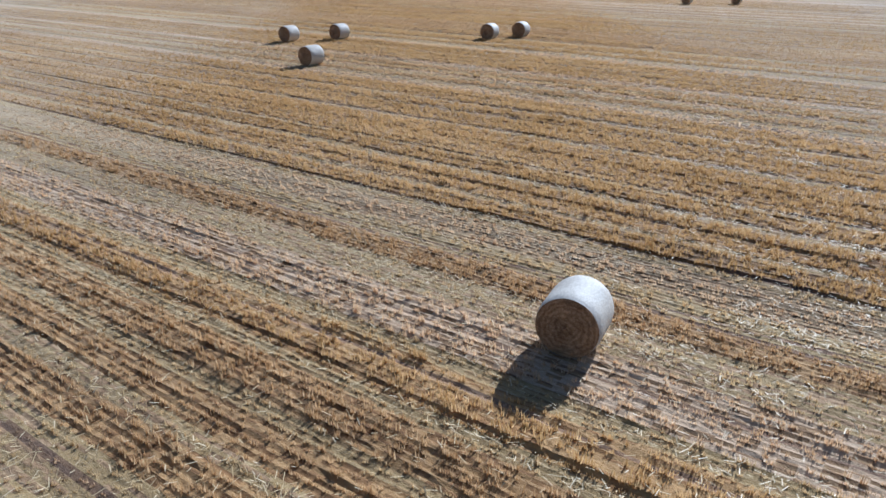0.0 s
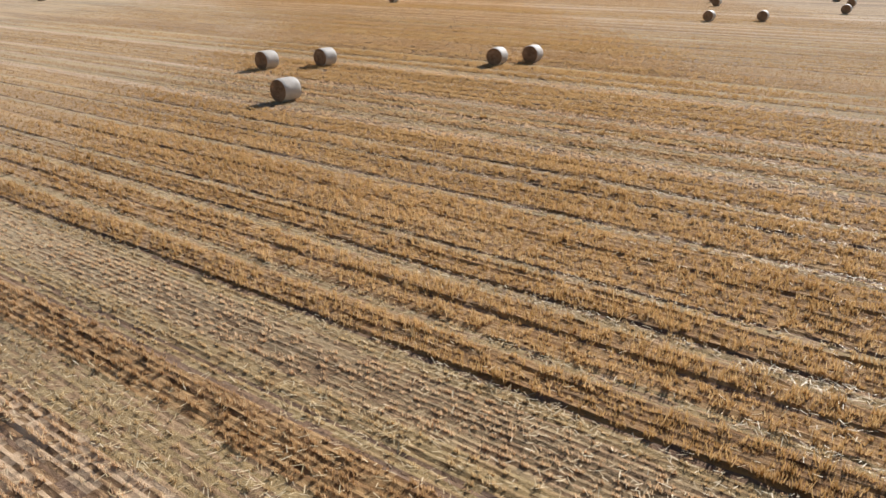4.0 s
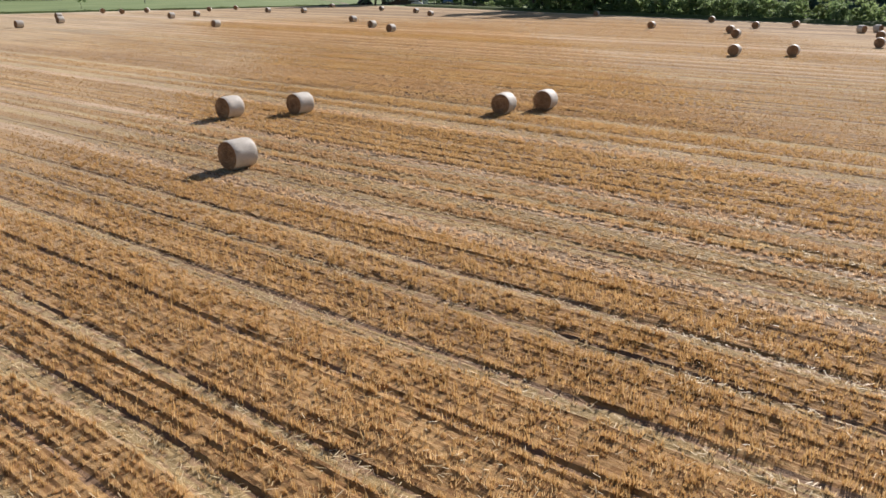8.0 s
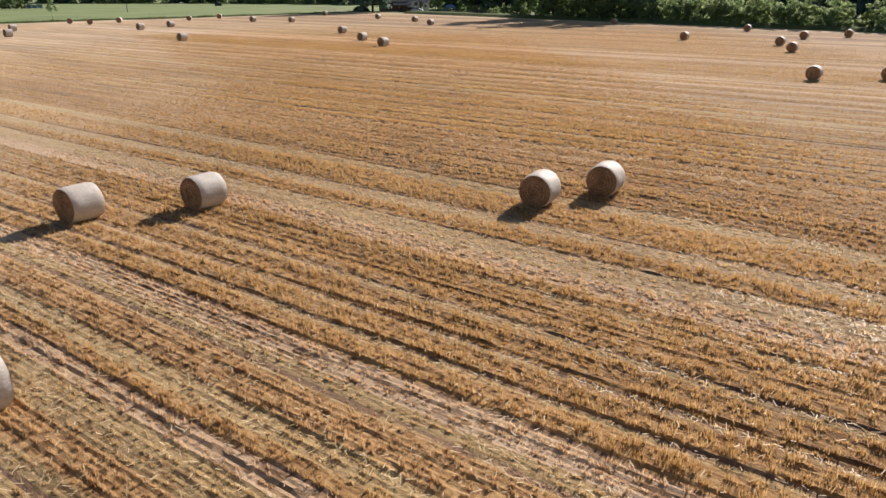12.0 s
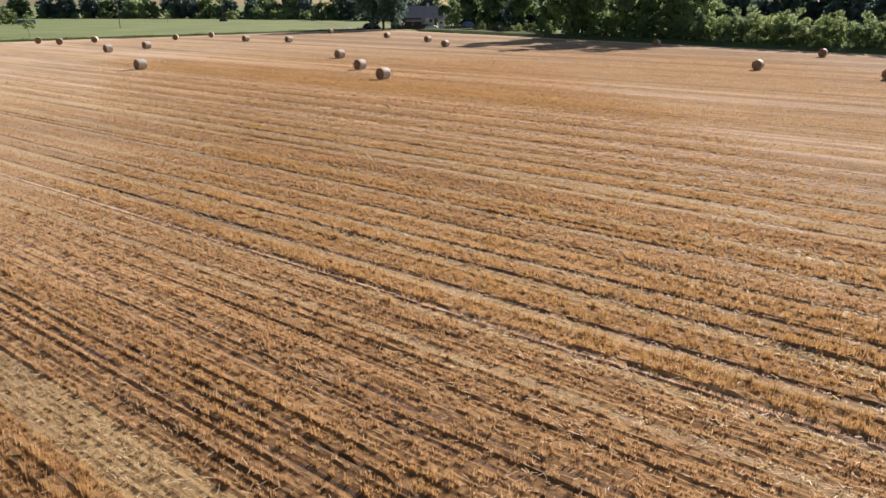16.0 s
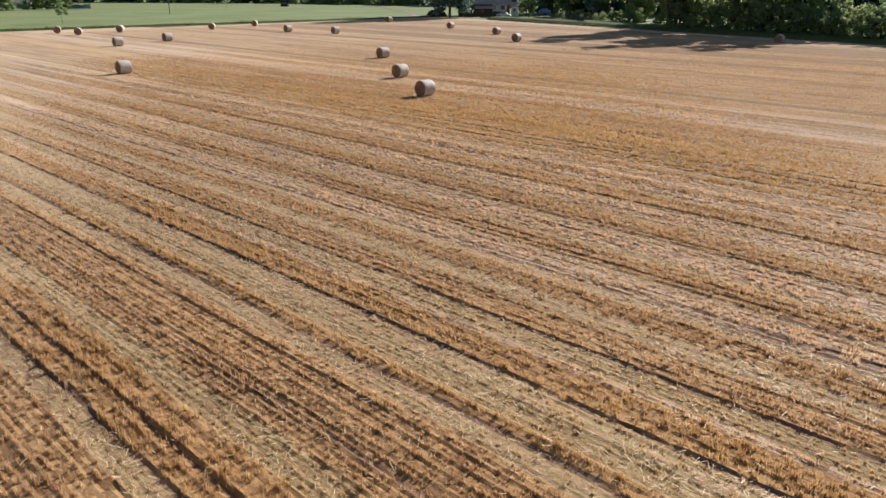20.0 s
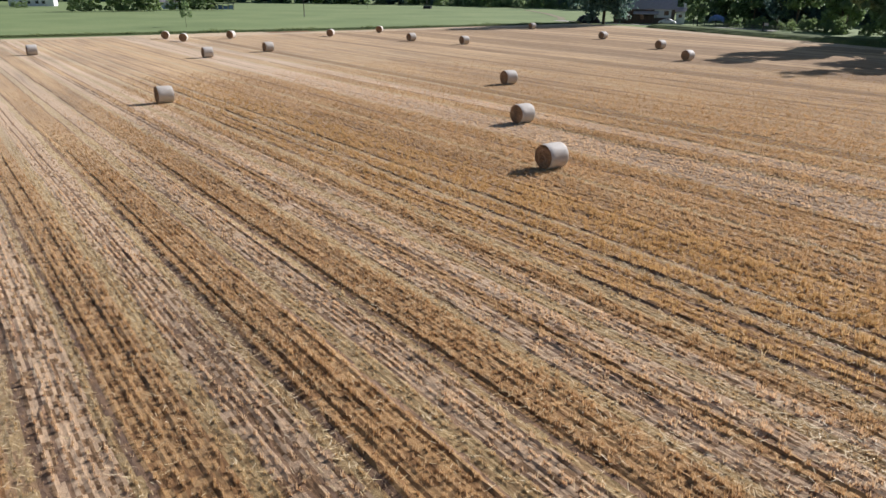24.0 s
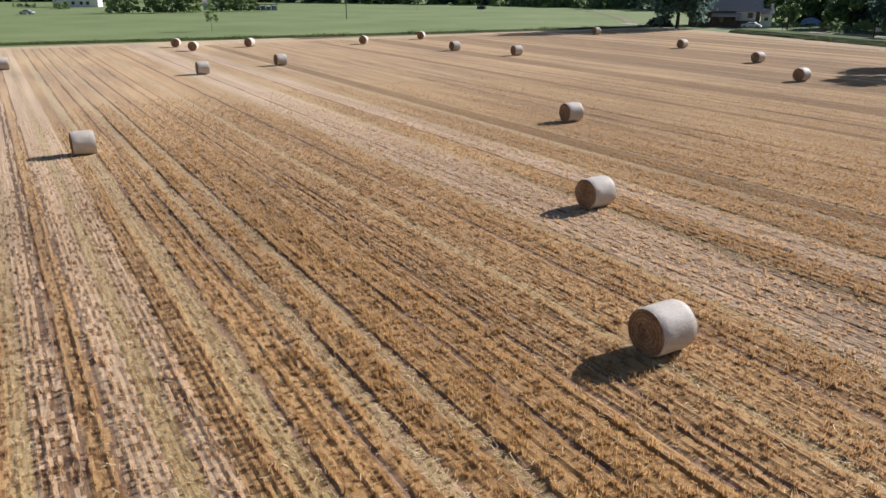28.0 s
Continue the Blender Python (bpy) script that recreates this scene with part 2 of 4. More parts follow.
M_PLANK = material("weathered_planks", ((0.25, (0.10, 0.068, 0.055)), (0.5, (0.18, 0.125, 0.10)), (0.8, (0.27, 0.20, 0.17))), 3.0,
                   (1, 1, 0.15), bump=0.5)
M_ROOF = material("grey_roof_tiles", ((0.25, (0.238, 0.203, 0.196)), (0.5, (0.406, 0.357, 0.350)), (0.8, (0.560, 0.504, 0.490))), 1.5, bump=0.6,
                  bump_scale=12, island=0.3)
M_PLASTER = material("white_plaster", ((0.25, (0.62, 0.62, 0.62)), (0.5, (0.75, 0.75, 0.75)), (0.8, (0.82, 0.82, 0.80))), 1.2, bump=0.15)
M_GLASS = material("window_glass", ((0.3, (0.02, 0.025, 0.03)), (0.8, (0.05, 0.06, 0.07))), 2.0, rough=0.08, spec=0.6)
M_BLUE = material("blue_sheet", ((0.25, (0.10, 0.17, 0.36)), (0.5, (0.18, 0.28, 0.52)), (0.8, (0.40, 0.50, 0.68))), 1.2, rough=0.5)
M_TARP = material("black_tarpaulin", ((0.3, (0.010, 0.010, 0.013)), (0.7, (0.035, 0.035, 0.04))), 2.0, rough=0.45, bump=0.6, bump_scale=4)
M_STEEL = material("galvanised_steel", ((0.3, (0.30, 0.31, 0.32)), (0.7, (0.45, 0.46, 0.47))), 4.0, rough=0.45, metal=0.6)
M_POLE = material("grey_wooden_pole", ((0.3, (0.10, 0.085, 0.07)), (0.7, (0.2, 0.175, 0.15))), 4.0, (1, 1, 0.1), bump=0.3)
M_LANE = material("pale_gravel_lane", ((0.25, (0.30, 0.27, 0.22)), (0.5, (0.42, 0.39, 0.33)), (0.8, (0.54, 0.50, 0.44))), 0.5, bump=0.4)
M_CAR = material("silver_car_paint", ((0.3, (0.40, 0.42, 0.45)), (0.7, (0.52, 0.54, 0.57))), 1.0, rough=0.25, metal=0.5)
M_RUBBER = material("black_rubber", ((0.3, (0.012, 0.012, 0.012)), (0.7, (0.03, 0.03, 0.03))), 8.0, rough=0.8)


# ---------------------------------------------------------------- helpers for meshes
def mesh_object(name, bm, mat, parent=None, label=""):
    me = bpy.data.meshes.new(name)
    bm.to_mesh(me)
    bm.free()
    me.materials.append(mat)
    ob = new(name, me)
    if parent is not None:
        ob.parent = parent
    if label:
        tagged(ob, label)
    return ob


part = mesh_object


def soup(name, verts, faces, mats, parent=None, index=None):
    """A mesh from arrays: verts (n, 3), faces (m, 3 or 4)."""
    me = bpy.data.meshes.new(name)
    faces = np.asarray(faces, np.int32)
    m, k = faces.shape
    me.vertices.add(len(verts))
    me.vertices.foreach_set("co", np.asarray(verts, np.float32).ravel())
    me.loops.add(m * k)
    me.loops.foreach_set("vertex_index", faces.ravel())
    me.polygons.add(m)
    me.polygons.foreach_set("loop_start", np.arange(0, m * k, k, dtype=np.int32))
    if index is not None:
        me.polygons.foreach_set("material_index", np.asarray(index, np.int32))
    for mat in mats:
        me.materials.append(mat)
    me.update(calc_edges=True)
    ob = new(name, me)
    if parent is not None:
        ob.parent = parent
    return ob


def box(bm, x0, y0, z0, x1, y1, z1, bevel=0.0):
    r = bmesh.ops.create_cube(bm, size=1.0)
    for v in r["verts"]:
        v.co = Vector((x0 + (v.co.x + 0.5) * (x1 - x0), y0 + (v.co.y + 0.5) * (y1 - y0), z0 + (v.co.z + 0.5) * (z1 - z0)))
    if bevel:
        edges = list({e for v in r["verts"] for e in v.link_edges})
        bmesh.ops.bevel(bm, geom=edges, offset=bevel, segments=2, affect="EDGES")
    return bm


def tube(bm, a, b, r0, r1, sides=8):
    a, b = Vector(a), Vector(b)
    m = Matrix.Translation((a + b) / 2) @ (b - a).to_track_quat("Z", "Y").to_matrix().to_4x4()
    bmesh.ops.create_cone(bm, cap_ends=True, segments=sides, radius1=r0, radius2=r1, depth=(b - a).length, matrix=m)
    return bm


def lattice_noise(x, y, seed):
    """Smooth value noise of two arrays, 0 to 1."""
    g = np.random.default_rng(seed).random((256, 256))
    xi, yi = np.floor(x).astype(int), np.floor(y).astype(int)
    fx, fy = x - xi, y - yi
    fx, fy = fx * fx * (3 - 2 * fx), fy * fy * (3 - 2 * fy)
    a, b = g[xi % 256, yi % 256], g[(xi + 1) % 256, yi % 256]
    c, d = g[xi % 256, (yi + 1) % 256], g[(xi + 1) % 256, (yi + 1) % 256]
    return (a * (1 - fx) + b * fx) * (1 - fy) + (c * (1 - fx) + d * fx) * fy


# ---------------------------------------------------------------- ground and field
ROW_TURN = radians(126.6)                           # bearing of the drilled rows
N_ROW = np.array((-math.cos(ROW_TURN), math.sin(ROW_TURN)))     # across the rows
D_ROW = np.array((-math.sin(ROW_TURN), -math.cos(ROW_TURN)))     # along the rows
FIELD_POSE = Matrix(((N_ROW[0], D_ROW[0], 0, 0), (N_ROW[1], D_ROW[1], 0, 0), (0, 0, 1, 0), (0, 0, 0, 1)))
FIELD_EDGE = [(-396, -118.8), (-132, 196.8), (-93.6, 240), (-62.4, 275.4), (-43.2, 298.8), (-30, 315.6), (-14.4, 303.6), (16.8, 266.4), (91.2, 177.6), (240, 0), (240, -118.8)]

grid_n = 24
bm = bmesh.new()
bmesh.ops.create_grid(bm, x_segments=grid_n, y_segments=grid_n, size=2400)
ground = mesh_object("ground", bm, M_MEADOW)
ground.location = (0, 100, -0.06)
tagged(ground, "green mown meadow reaching to the far woods", "meadow", kind="structure")


def inside_field(x, y, inset=0.0):
    ok = np.ones(np.shape(x), bool)
    for (ax, ay), (bx, by) in zip(FIELD_EDGE, FIELD_EDGE[1:] + FIELD_EDGE[:1]):
        ln = math.hypot(bx - ax, by - ay)
        ok &= ((bx - ax) * (y - ay) - (by - ay) * (x - ax)) / ln <= -inset
    return ok


# strips across the rows, by where each ends: gold, ochre, tan, pale chaff, straw litter, dark gap (ruts, and row shadow
# put into the colour), fine short rows, brown
STRIPS = [
    (5.5, "s"), (5.65, "d"), (6.1, "s"), (6.95, "o"), (7.4, "s"), (8.2, "o"), (8.6, "p"), (9.7, "o"), (10.1, "p"), (10.95, "g"),
    (11.08, "d"), (11.35, "g"), (11.9, "p"), (12.75, "t"), (12.88, "d"), (13.65, "t"), (14.9, "s"), (15.95, "o"), (16.1, "d"),
    (16.3, "p"), (16.42, "d"), (17.05, "p"), (18.6, "f"), (19.05, "p"), (19.2, "d"), (20.25, "g"), (20.65, "s"), (21.5, "g"),
    (21.62, "d"), (22.4, "g"), (22.92, "s"), (23.03, "d"), (24.23, "g"), (24.55, "s"), (24.65, "d"), (26.6, "g"), (26.72, "d"),
    (28.2, "g"), (28.65, "s"), (28.78, "d"), (30.74, "g"), (31.08, "s"), (31.16, "d"), (32.45, "g"), (32.82, "s"), (32.92, "d"),
    (34.0, "g"), (34.12, "d"), (35.3, "g"), (36.3, "t"), (36.8, "p"), (36.95, "d"), (37.3, "p"), (38.2, "o"), (39.2, "p"), (39.75, "t"),
    (39.87, "d"), (40.25, "g"), (40.9, "p"), (42.0, "o"), (42.1, "p"), (42.25, "d"), (42.7, "p"), (43.5, "t"), (43.62, "d"),
    (44.4, "g"), (44.6, "p"), (44.72, "d"), (45.5, "g"), (45.7, "s"), (45.82, "d"), (47.0, "g"), (47.3, "p"), (47.42, "d"), (49.2, "g"),
    (49.5, "p"), (50.1, "g"), (51.3, "t"), (51.5, "p"), (52.69, "s"), (52.8, "d"), (53.9, "g"), (54.95, "s"), (55.1, "d"), (57.5, "g"),
    (58.7, "p"), (59.4, "o"), (59.95, "o"), (60.05, "d"), (60.64, "g"), (60.74, "d"), (61.36, "g"), (62.15, "o"), (62.27, "d"),
    (62.95, "o"), (63.05, "d"), (63.6, "o"), (63.9, "o"), (65.3, "o"), (65.66, "s"), (67.05, "o"), (67.4, "p"), (67.52, "d"),
    (67.68, "t"), (67.8, "d"), (68.75, "g"), (69.2, "s"), (69.35, "d"), (70.63, "g"), (71.25, "p"), (71.37, "d"), (72.25, "g"),
    (72.65, "s"), (72.77, "d"), (74.2, "g"), (74.7, "p"), (76.5, "o"), (77.03, "s"), (77.15, "d"), (77.72, "g"), (77.84, "d"),
    (78.6, "g"), (79.4, "p"), (80.0, "o"), (80.12, "d"), (81.9, "o"), (82.49, "s"), (82.64, "d"), (83.08, "g"), (83.76, "p"),
    (84.44, "s"), (84.56, "d"), (85.72, "g"), (86.06, "t"), (86.83, "p"), (86.95, "d"), (88.2, "o"), (89.05, "s"), (90.1, "o"),
    (90.6, "s"), (90.78, "d"), (91.0, "t"), (91.1, "d"), (91.95, "t"), (92.2, "p"), (92.34, "d"), (93.73, "o"), (94.2, "p"),
    (94.57, "t"), (94.68, "d"), (94.93, "t"), (95.04, "d"), (95.5, "t"), (95.84, "p"), (95.98, "d"), (97.6, "o"), (97.7, "d"),
    (98.25, "p"), (98.37, "d"), (99.3, "t"), (99.55, "p"), (99.7, "d"), (101.35, "o"), (101.75, "p"), (102.3, "t"), (102.42, "d"),
    (102.58, "t"), (102.7, "d"), (103.2, "o"), (103.3, "d"), (104.05, "t"), (104.55, "p"), (105.2, "t"), (105.95, "o"), (106.6, "p"),
    (106.75, "d"), (107.75, "g"), (107.88, "d"), (108.3, "g"), (108.7, "s"), (108.82, "d"), (109.75, "g"), (110.1, "s"), (110.22, "d"),
    (111.5, "g"), (111.65, "d"), (113.2, "g"), (113.35, "d"), (114.1, "o"), (114.25, "d"), (115.6, "o"), (116.0, "p"), (117.2, "o"), (117.9, "o"), (118.1, "d"),
    (120, "o"), (120.3, "p"), (121.5, "t"), (121.65, "d"), (124, "t"), (124.4, "p"), (126, "o"), (126.15, "d"), (128, "t"),
    (128.4, "p"), (130.9, "o"), (131.5, "s")]
rng = np.random.default_rng(7)
before, u = [], -265.0
while u < 4.0:
    u += rng.uniform(0.5, 2.4)
    before.append((u, rng.choice(list("ggttps"))))
after, u = [], STRIPS[-1][0]
while u < 275.0:
    u += rng.choice((0.9, 1.2, 1.7, 2.6))
    after.append((u, rng.choice(list("ooob" if u < 166 else "bbbo"))))
    u += rng.choice((0.12, 0.18, 0.25))
    after.append((u, rng.choice(list("ddos" if u < 166 else "oodo"))))
STRIPS = [s for s in before if s[0] < 5.2] + STRIPS + after
ENDS = np.array([s[0] for s in STRIPS])
KINDS = [s[1] for s in STRIPS]

v_line = np.arange(-280.0, 500.0, 2.5)
uu, vv = np.meshgrid(np.r_[-267.0, ENDS], v_line, indexing="ij")
wob = (lattice_noise(uu * 3.1 + 40, vv * 0.21 + 300, 3) - 0.5) * 0.16
uu = uu + wob
ni, nj = uu.shape
idx = np.arange(ni * nj).reshape(ni, nj)
quads = np.stack([idx[:-1, :-1], idx[1:, :-1], idx[1:, 1:], idx[:-1, 1:]], -1)
cu, cv = (uu[:-1, :-1] + uu[1:, 1:]) / 2, (vv[:-1, :-1] + vv[1:, 1:]) / 2
cx, cy = cu * N_ROW[0] + cv * D_ROW[0], cu * N_ROW[1] + cv * D_ROW[1]
keep = inside_field(cx, cy, 0.6)
order = "gotpsdfb"
kind_id = np.array([order.index(k) for k in KINDS])[:, None] * np.ones((1, nj - 1), int)
verts = np.stack([uu.ravel(), vv.ravel(), np.zeros(uu.size)], -1)
used, inv = np.unique(quads[keep], return_inverse=True)
field = soup("field", verts[used], inv.reshape(-1, 4), [GROUND[k] for k in order], index=kind_id[keep])
field.matrix_world = FIELD_POSE
tagged(field, "harvested grain field with straw-coloured drilled rows", "field", kind="structure")

KIND_OF = np.array([order.index(k) for k in KINDS])
#                    g     o     t     p     s     d     f     b
HEIGHT = np.array((0.185, 0.155, 0.125, 0.09, 0.09, 0.045, 0.095, 0.105))     # of the stubble
RIDGE = np.array((0.012, 0.020, 0.023, 0.018, 0.008, 0.003, 0.022, 0.022))          # how far the rows rise over the gaps between
LOOSE = np.array((0.024, 0.019, 0.016, 0.016, 0.024, 0.02, 0.015, 0.02))            # how far the stalks stray from their row
TUFTS = np.array((1.0, 0.88, 0.72, 0.6, 0.42, 0.22, 0.62, 0.75))                # share of the places with a tuft


def strip_of(u, v=None):
    """The strip at a place: the borders wander a little along the rows."""
    if v is not None:
        u = u + (lattice_noise(u * 0.8 + 40, v * 0.35 + 300, 3) - 0.5) * 0.09 + (lattice_noise(u * 5.0 + 40, v * 1.7 + 600, 4) - 0.5) * 0.07
    return np.clip(np.searchsorted(ENDS, u), 0, len(ENDS) - 1)


def ramp01(a):
    return np.clip(a, 0.0, 1.0)


def near_share(x, y):
    """1 in the stretch that the camera passes low over, falling to 0 past it."""
    left = np.where(y > 108, -21.0 - (y - 108) * 0.5, -21.0)
    return ramp01((x - left) / 12) * ramp01((22.0 - np.maximum(0, y - 100) * 0.1 - x) / 12) * ramp01((y - 7) / 2) * ramp01((184 - y) / 45)


def middle_share(x, y):
    """Where single tufts still show beside the flight's own stretch."""
    wide = ramp01((x + 60) / 20) * ramp01((60 - x) / 20) * ramp01((y - 9) / 4) * ramp01((215 - y) / 40)
    return wide * (1 - near_share(x, y))


ROW_GEN = np.random.default_rng(77)
ROW_LUSH = ROW_GEN.uniform(0.7, 1.12, 2400) * np.where(ROW_GEN.random(2400) < 0.10, 0.55, 1.0)


def row_wander(u, v):
    return (lattice_noise(u * 0.4 + 30, v * 0.25 + 500, 19) - 0.5) * 0.07


def cover(u, v, row, clumps=1.0):
    """How high the stubble stands at places on the field, by strip, row, patch and clump; and the kind of strip."""
    kind = KIND_OF[strip_of(u, v)]
    lush = lattice_noise(u * 0.9 + 20, v * 0.3 + 500, 11)
    clump = lattice_noise(u * 6.1 + 20, v * 3.1 + 900, 12)
    fine = lattice_noise(u * 11.3 + 20, v * 6.4 + 900, 14)
    line = ROW_LUSH[row % 2400] * (0.78 + 0.44 * lattice_noise(row * 1.7, v * 0.12 + 600, 13))
    h = HEIGHT[kind] * line * (0.72 + 0.5 * lush + clumps * (0.62 * (clump - 0.5) + 0.5 * (fine - 0.5)))
    return np.maximum(h, 0.004), kind


def canopy(cell=4.8):
    """The closed mat of cut stalks: a ridge on each drilled row, a furrow between, finer cut where the flight passes low."""
    half_row = ROW / 2
    ci, cj = np.meshgrid(np.arange(0, int(268 / half_row)), np.arange(int(-110 / cell), int(300 / cell)), indexing="ij")
    ci, cj = ci.ravel(), cj.ravel()
    u, v = (ci + 0.5) * half_row, (cj + 0.5) * cell
    x, y = u * N_ROW[0] + v * D_ROW[0], u * N_ROW[1] + v * D_ROW[1]
    ok = inside_field(x, y, 1.0) & (y > -12) & (u > 3.5) & (x < 130) & (x > -190)
    close = near_share(x, y) > 0
    mid = (x > -58) & (x < 52) & (y > 6) & (y < 215)
    mix_gen = np.random.default_rng(8)
    for mask, cuts, clumps, low in ((ok & close, 15, 1.0, 0.55), (ok & mid & ~close, 4, 0.8, 0.55), (ok & ~mid & ~close, 1, 0.35, 0.3)):
        i, j = np.repeat(ci[mask], cuts), (cj[mask][:, None] * cuts + np.arange(cuts)).ravel()
        key = np.stack([i * 40000 + j, (i + 1) * 40000 + j, (i + 1) * 40000 + j + 1, i * 40000 + j + 1], -1) + 20000
        used, inv = np.unique(key.ravel(), return_inverse=True)
        vi, vj = used // 40000, used % 40000 - 20000
        u, v = vi * half_row, vj * (cell / cuts)
        h, kind = cover(u, v, vi // 2, clumps)
        vx, vy = u * N_ROW[0] + v * D_ROW[0], u * N_ROW[1] + v * D_ROW[1]
        full = low + (1 - low) * near_share(vx, vy)
        z = np.maximum(0.36 * h - np.where(vi % 2 == 0, 0.0, RIDGE[kind]), 0.006) * full
        quads = inv.reshape(-1, 4)
        mats = KIND_OF[strip_of((i + 0.5) * half_row, (j + 0.5) * (cell / cuts))]
        qu, qv = (i + 0.5) * half_row, (j + 0.5) * (cell / cuts)
        qx, qy = qu * N_ROW[0] + qv * D_ROW[0], qu * N_ROW[1] + qv * D_ROW[1]
        headland = ~inside_field(qx, qy, 6.5)
        mats = np.where(headland, order.index("f"), mats)
        sparse = mix_gen.random(len(mats)) < 0.35 * near_share(qx, qy)       # soil shows where the stalks stand singly
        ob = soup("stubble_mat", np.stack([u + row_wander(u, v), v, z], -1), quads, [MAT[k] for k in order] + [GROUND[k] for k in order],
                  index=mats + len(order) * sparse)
        ob.data.polygons.foreach_set("use_smooth", np.zeros(len(quads), bool))
        ob.matrix_world = FIELD_POSE
        tagged(ob, "mat of cut straw stubble in drilled rows", "stubble", kind="stuff")


canopy()


def blades(u, v, h, width, count, spread, lean, gen):
    """Upright tapering stalks: count of them about each place."""
    n = len(u)
    bu = np.repeat(u, count) + gen.normal(0, 1, n * count) * np.repeat(spread, count)
    bv = np.repeat(v, count) + gen.normal(0, 0.035, n * count)
    bh = np.repeat(h, count) * gen.uniform(0.6, 1.2, n * count)
    turn = np.pi / 2 + gen.normal(0, 0.7, n * count) + np.pi * gen.integers(0, 2, n * count)
    w = width * gen.uniform(0.6, 1.3, n * count) / 2
    du, dv = np.cos(turn) * w, np.sin(turn) * w
    lu, lv = gen.normal(0, lean * 0.5, n * count) * bh, gen.normal(0, lean * 1.3, n * count) * bh
    z0 = np.full(n * count, 0.0)
    a = np.stack([bu - du, bv - dv, z0], -1)
    b = np.stack([bu + du, bv + dv, z0], -1)
    c = np.stack([bu + lu + du * 0.5, bv + lv + dv * 0.5, bh], -1)
    vs = np.stack([a, b, c], 1).reshape(-1, 3)
    return vs, np.arange(len(vs)).reshape(-1, 3)


def grow(name, share, per_m, width, count, tall, gen):
    """Single stalks that stand out of the mat."""
    rows = np.arange(18, int(205 / ROW))
    area = (-50.0, 150.0)
    n = int(len(rows) * (area[1] - area[0]) * per_m)
    r = rows[gen.integers(0, len(rows), n)]
    v = gen.uniform(*area, n)
    u = r * ROW + gen.normal(0, 0.012, n)
    x, y = u * N_ROW[0] + v * D_ROW[0], u * N_ROW[1] + v * D_ROW[1]
    ok = gen.random(n) < share(x, y)
    r, u, v = r[ok], u[ok], v[ok]
    h, kind = cover(u, v, r)
    ok = gen.random(len(u)) < TUFTS[kind]
    u, v, h, kind = u[ok], v[ok], h[ok], kind[ok]
    u = u + row_wander(u, v)
    for key, called in (("g", "golden"), ("o", "ochre"), ("t", "tan"), ("p", "pale"), ("b", "brown")):
        sel = np.isin(kind, [order.index(k) for k in {"t": "tfd", "p": "ps"}.get(key, key)])
        if not sel.any():
            continue
        vs, fs = blades(u[sel], v[sel], h[sel] * tall + 0.015, width, count, LOOSE[kind[sel]], 0.17, gen)
        ob = soup(name, vs, fs, [STUBBLE[key]])
        ob.matrix_world = FIELD_POSE
        tagged(ob, called + " cut straw stalks standing in drilled rows", "stubble", kind="stuff")


gen = np.random.default_rng(21)
grow("stubble", near_share, 7.6, 0.030, 8, 1.12, gen)
grow("stubble", middle_share, 4.4, 0.07, 2, 0.62, gen)


def litter(name, per_m2, gen):
    """Loose straws lying on the pale and straw-covered strips."""
    n = int(per_m2 * 54 * 160)
    x, y = gen.uniform(-40, 14, n), gen.uniform(7, 167, n)
    u, v = x * N_ROW[0] + y * N_ROW[1], x * D_ROW[0] + y * D_ROW[1]
    kind = KIND_OF[strip_of(u, v)]
    want = np.array((0.10, 0.2, 0.3, 0.7, 1.0, 0.12, 0.35, 0.1))[kind]
    clump = lattice_noise(u * 0.9 + 60, v * 0.5 + 400, 17)
    ok = (gen.random(n) < near_share(x, y) * want * (0.15 + 1.6 * clump * clump))
    u, v, kind = u[ok], v[ok], kind[ok]
    n = len(u)
    turn, ln, w = gen.uniform(0, np.pi, n), gen.uniform(0.03, 0.11, n), gen.uniform(0.004, 0.008, n)
    cu, cv, su, sv = np.cos(turn) * ln, np.sin(turn) * ln, -np.sin(turn) * w, np.cos(turn) * w
    z = gen.uniform(0.012, 0.05, n) + HEIGHT[kind] * 0.75
    tilt = gen.normal(0, 0.02, n)
    vs = np.stack([np.stack([u - cu - su, v - cv - sv, z - tilt], -1), np.stack([u + cu - su, v + cv - sv, z + tilt], -1),
                   np.stack([u + cu + su, v + cv + sv, z + tilt], -1), np.stack([u - cu + su, v - cv + sv, z - tilt], -1)], 1)
    ob = soup(name, vs.reshape(-1, 3), np.arange(n * 4).reshape(-1, 4), [M_LITTER])
    ob.matrix_world = FIELD_POSE
    tagged(ob, "loose bright straw scattered between the rows", "straw", kind="stuff")


litter("loose_straw", 85, gen)

# ---------------------------------------------------------------- round bales
BALE_R, BALE_L = 0.672, 1.2


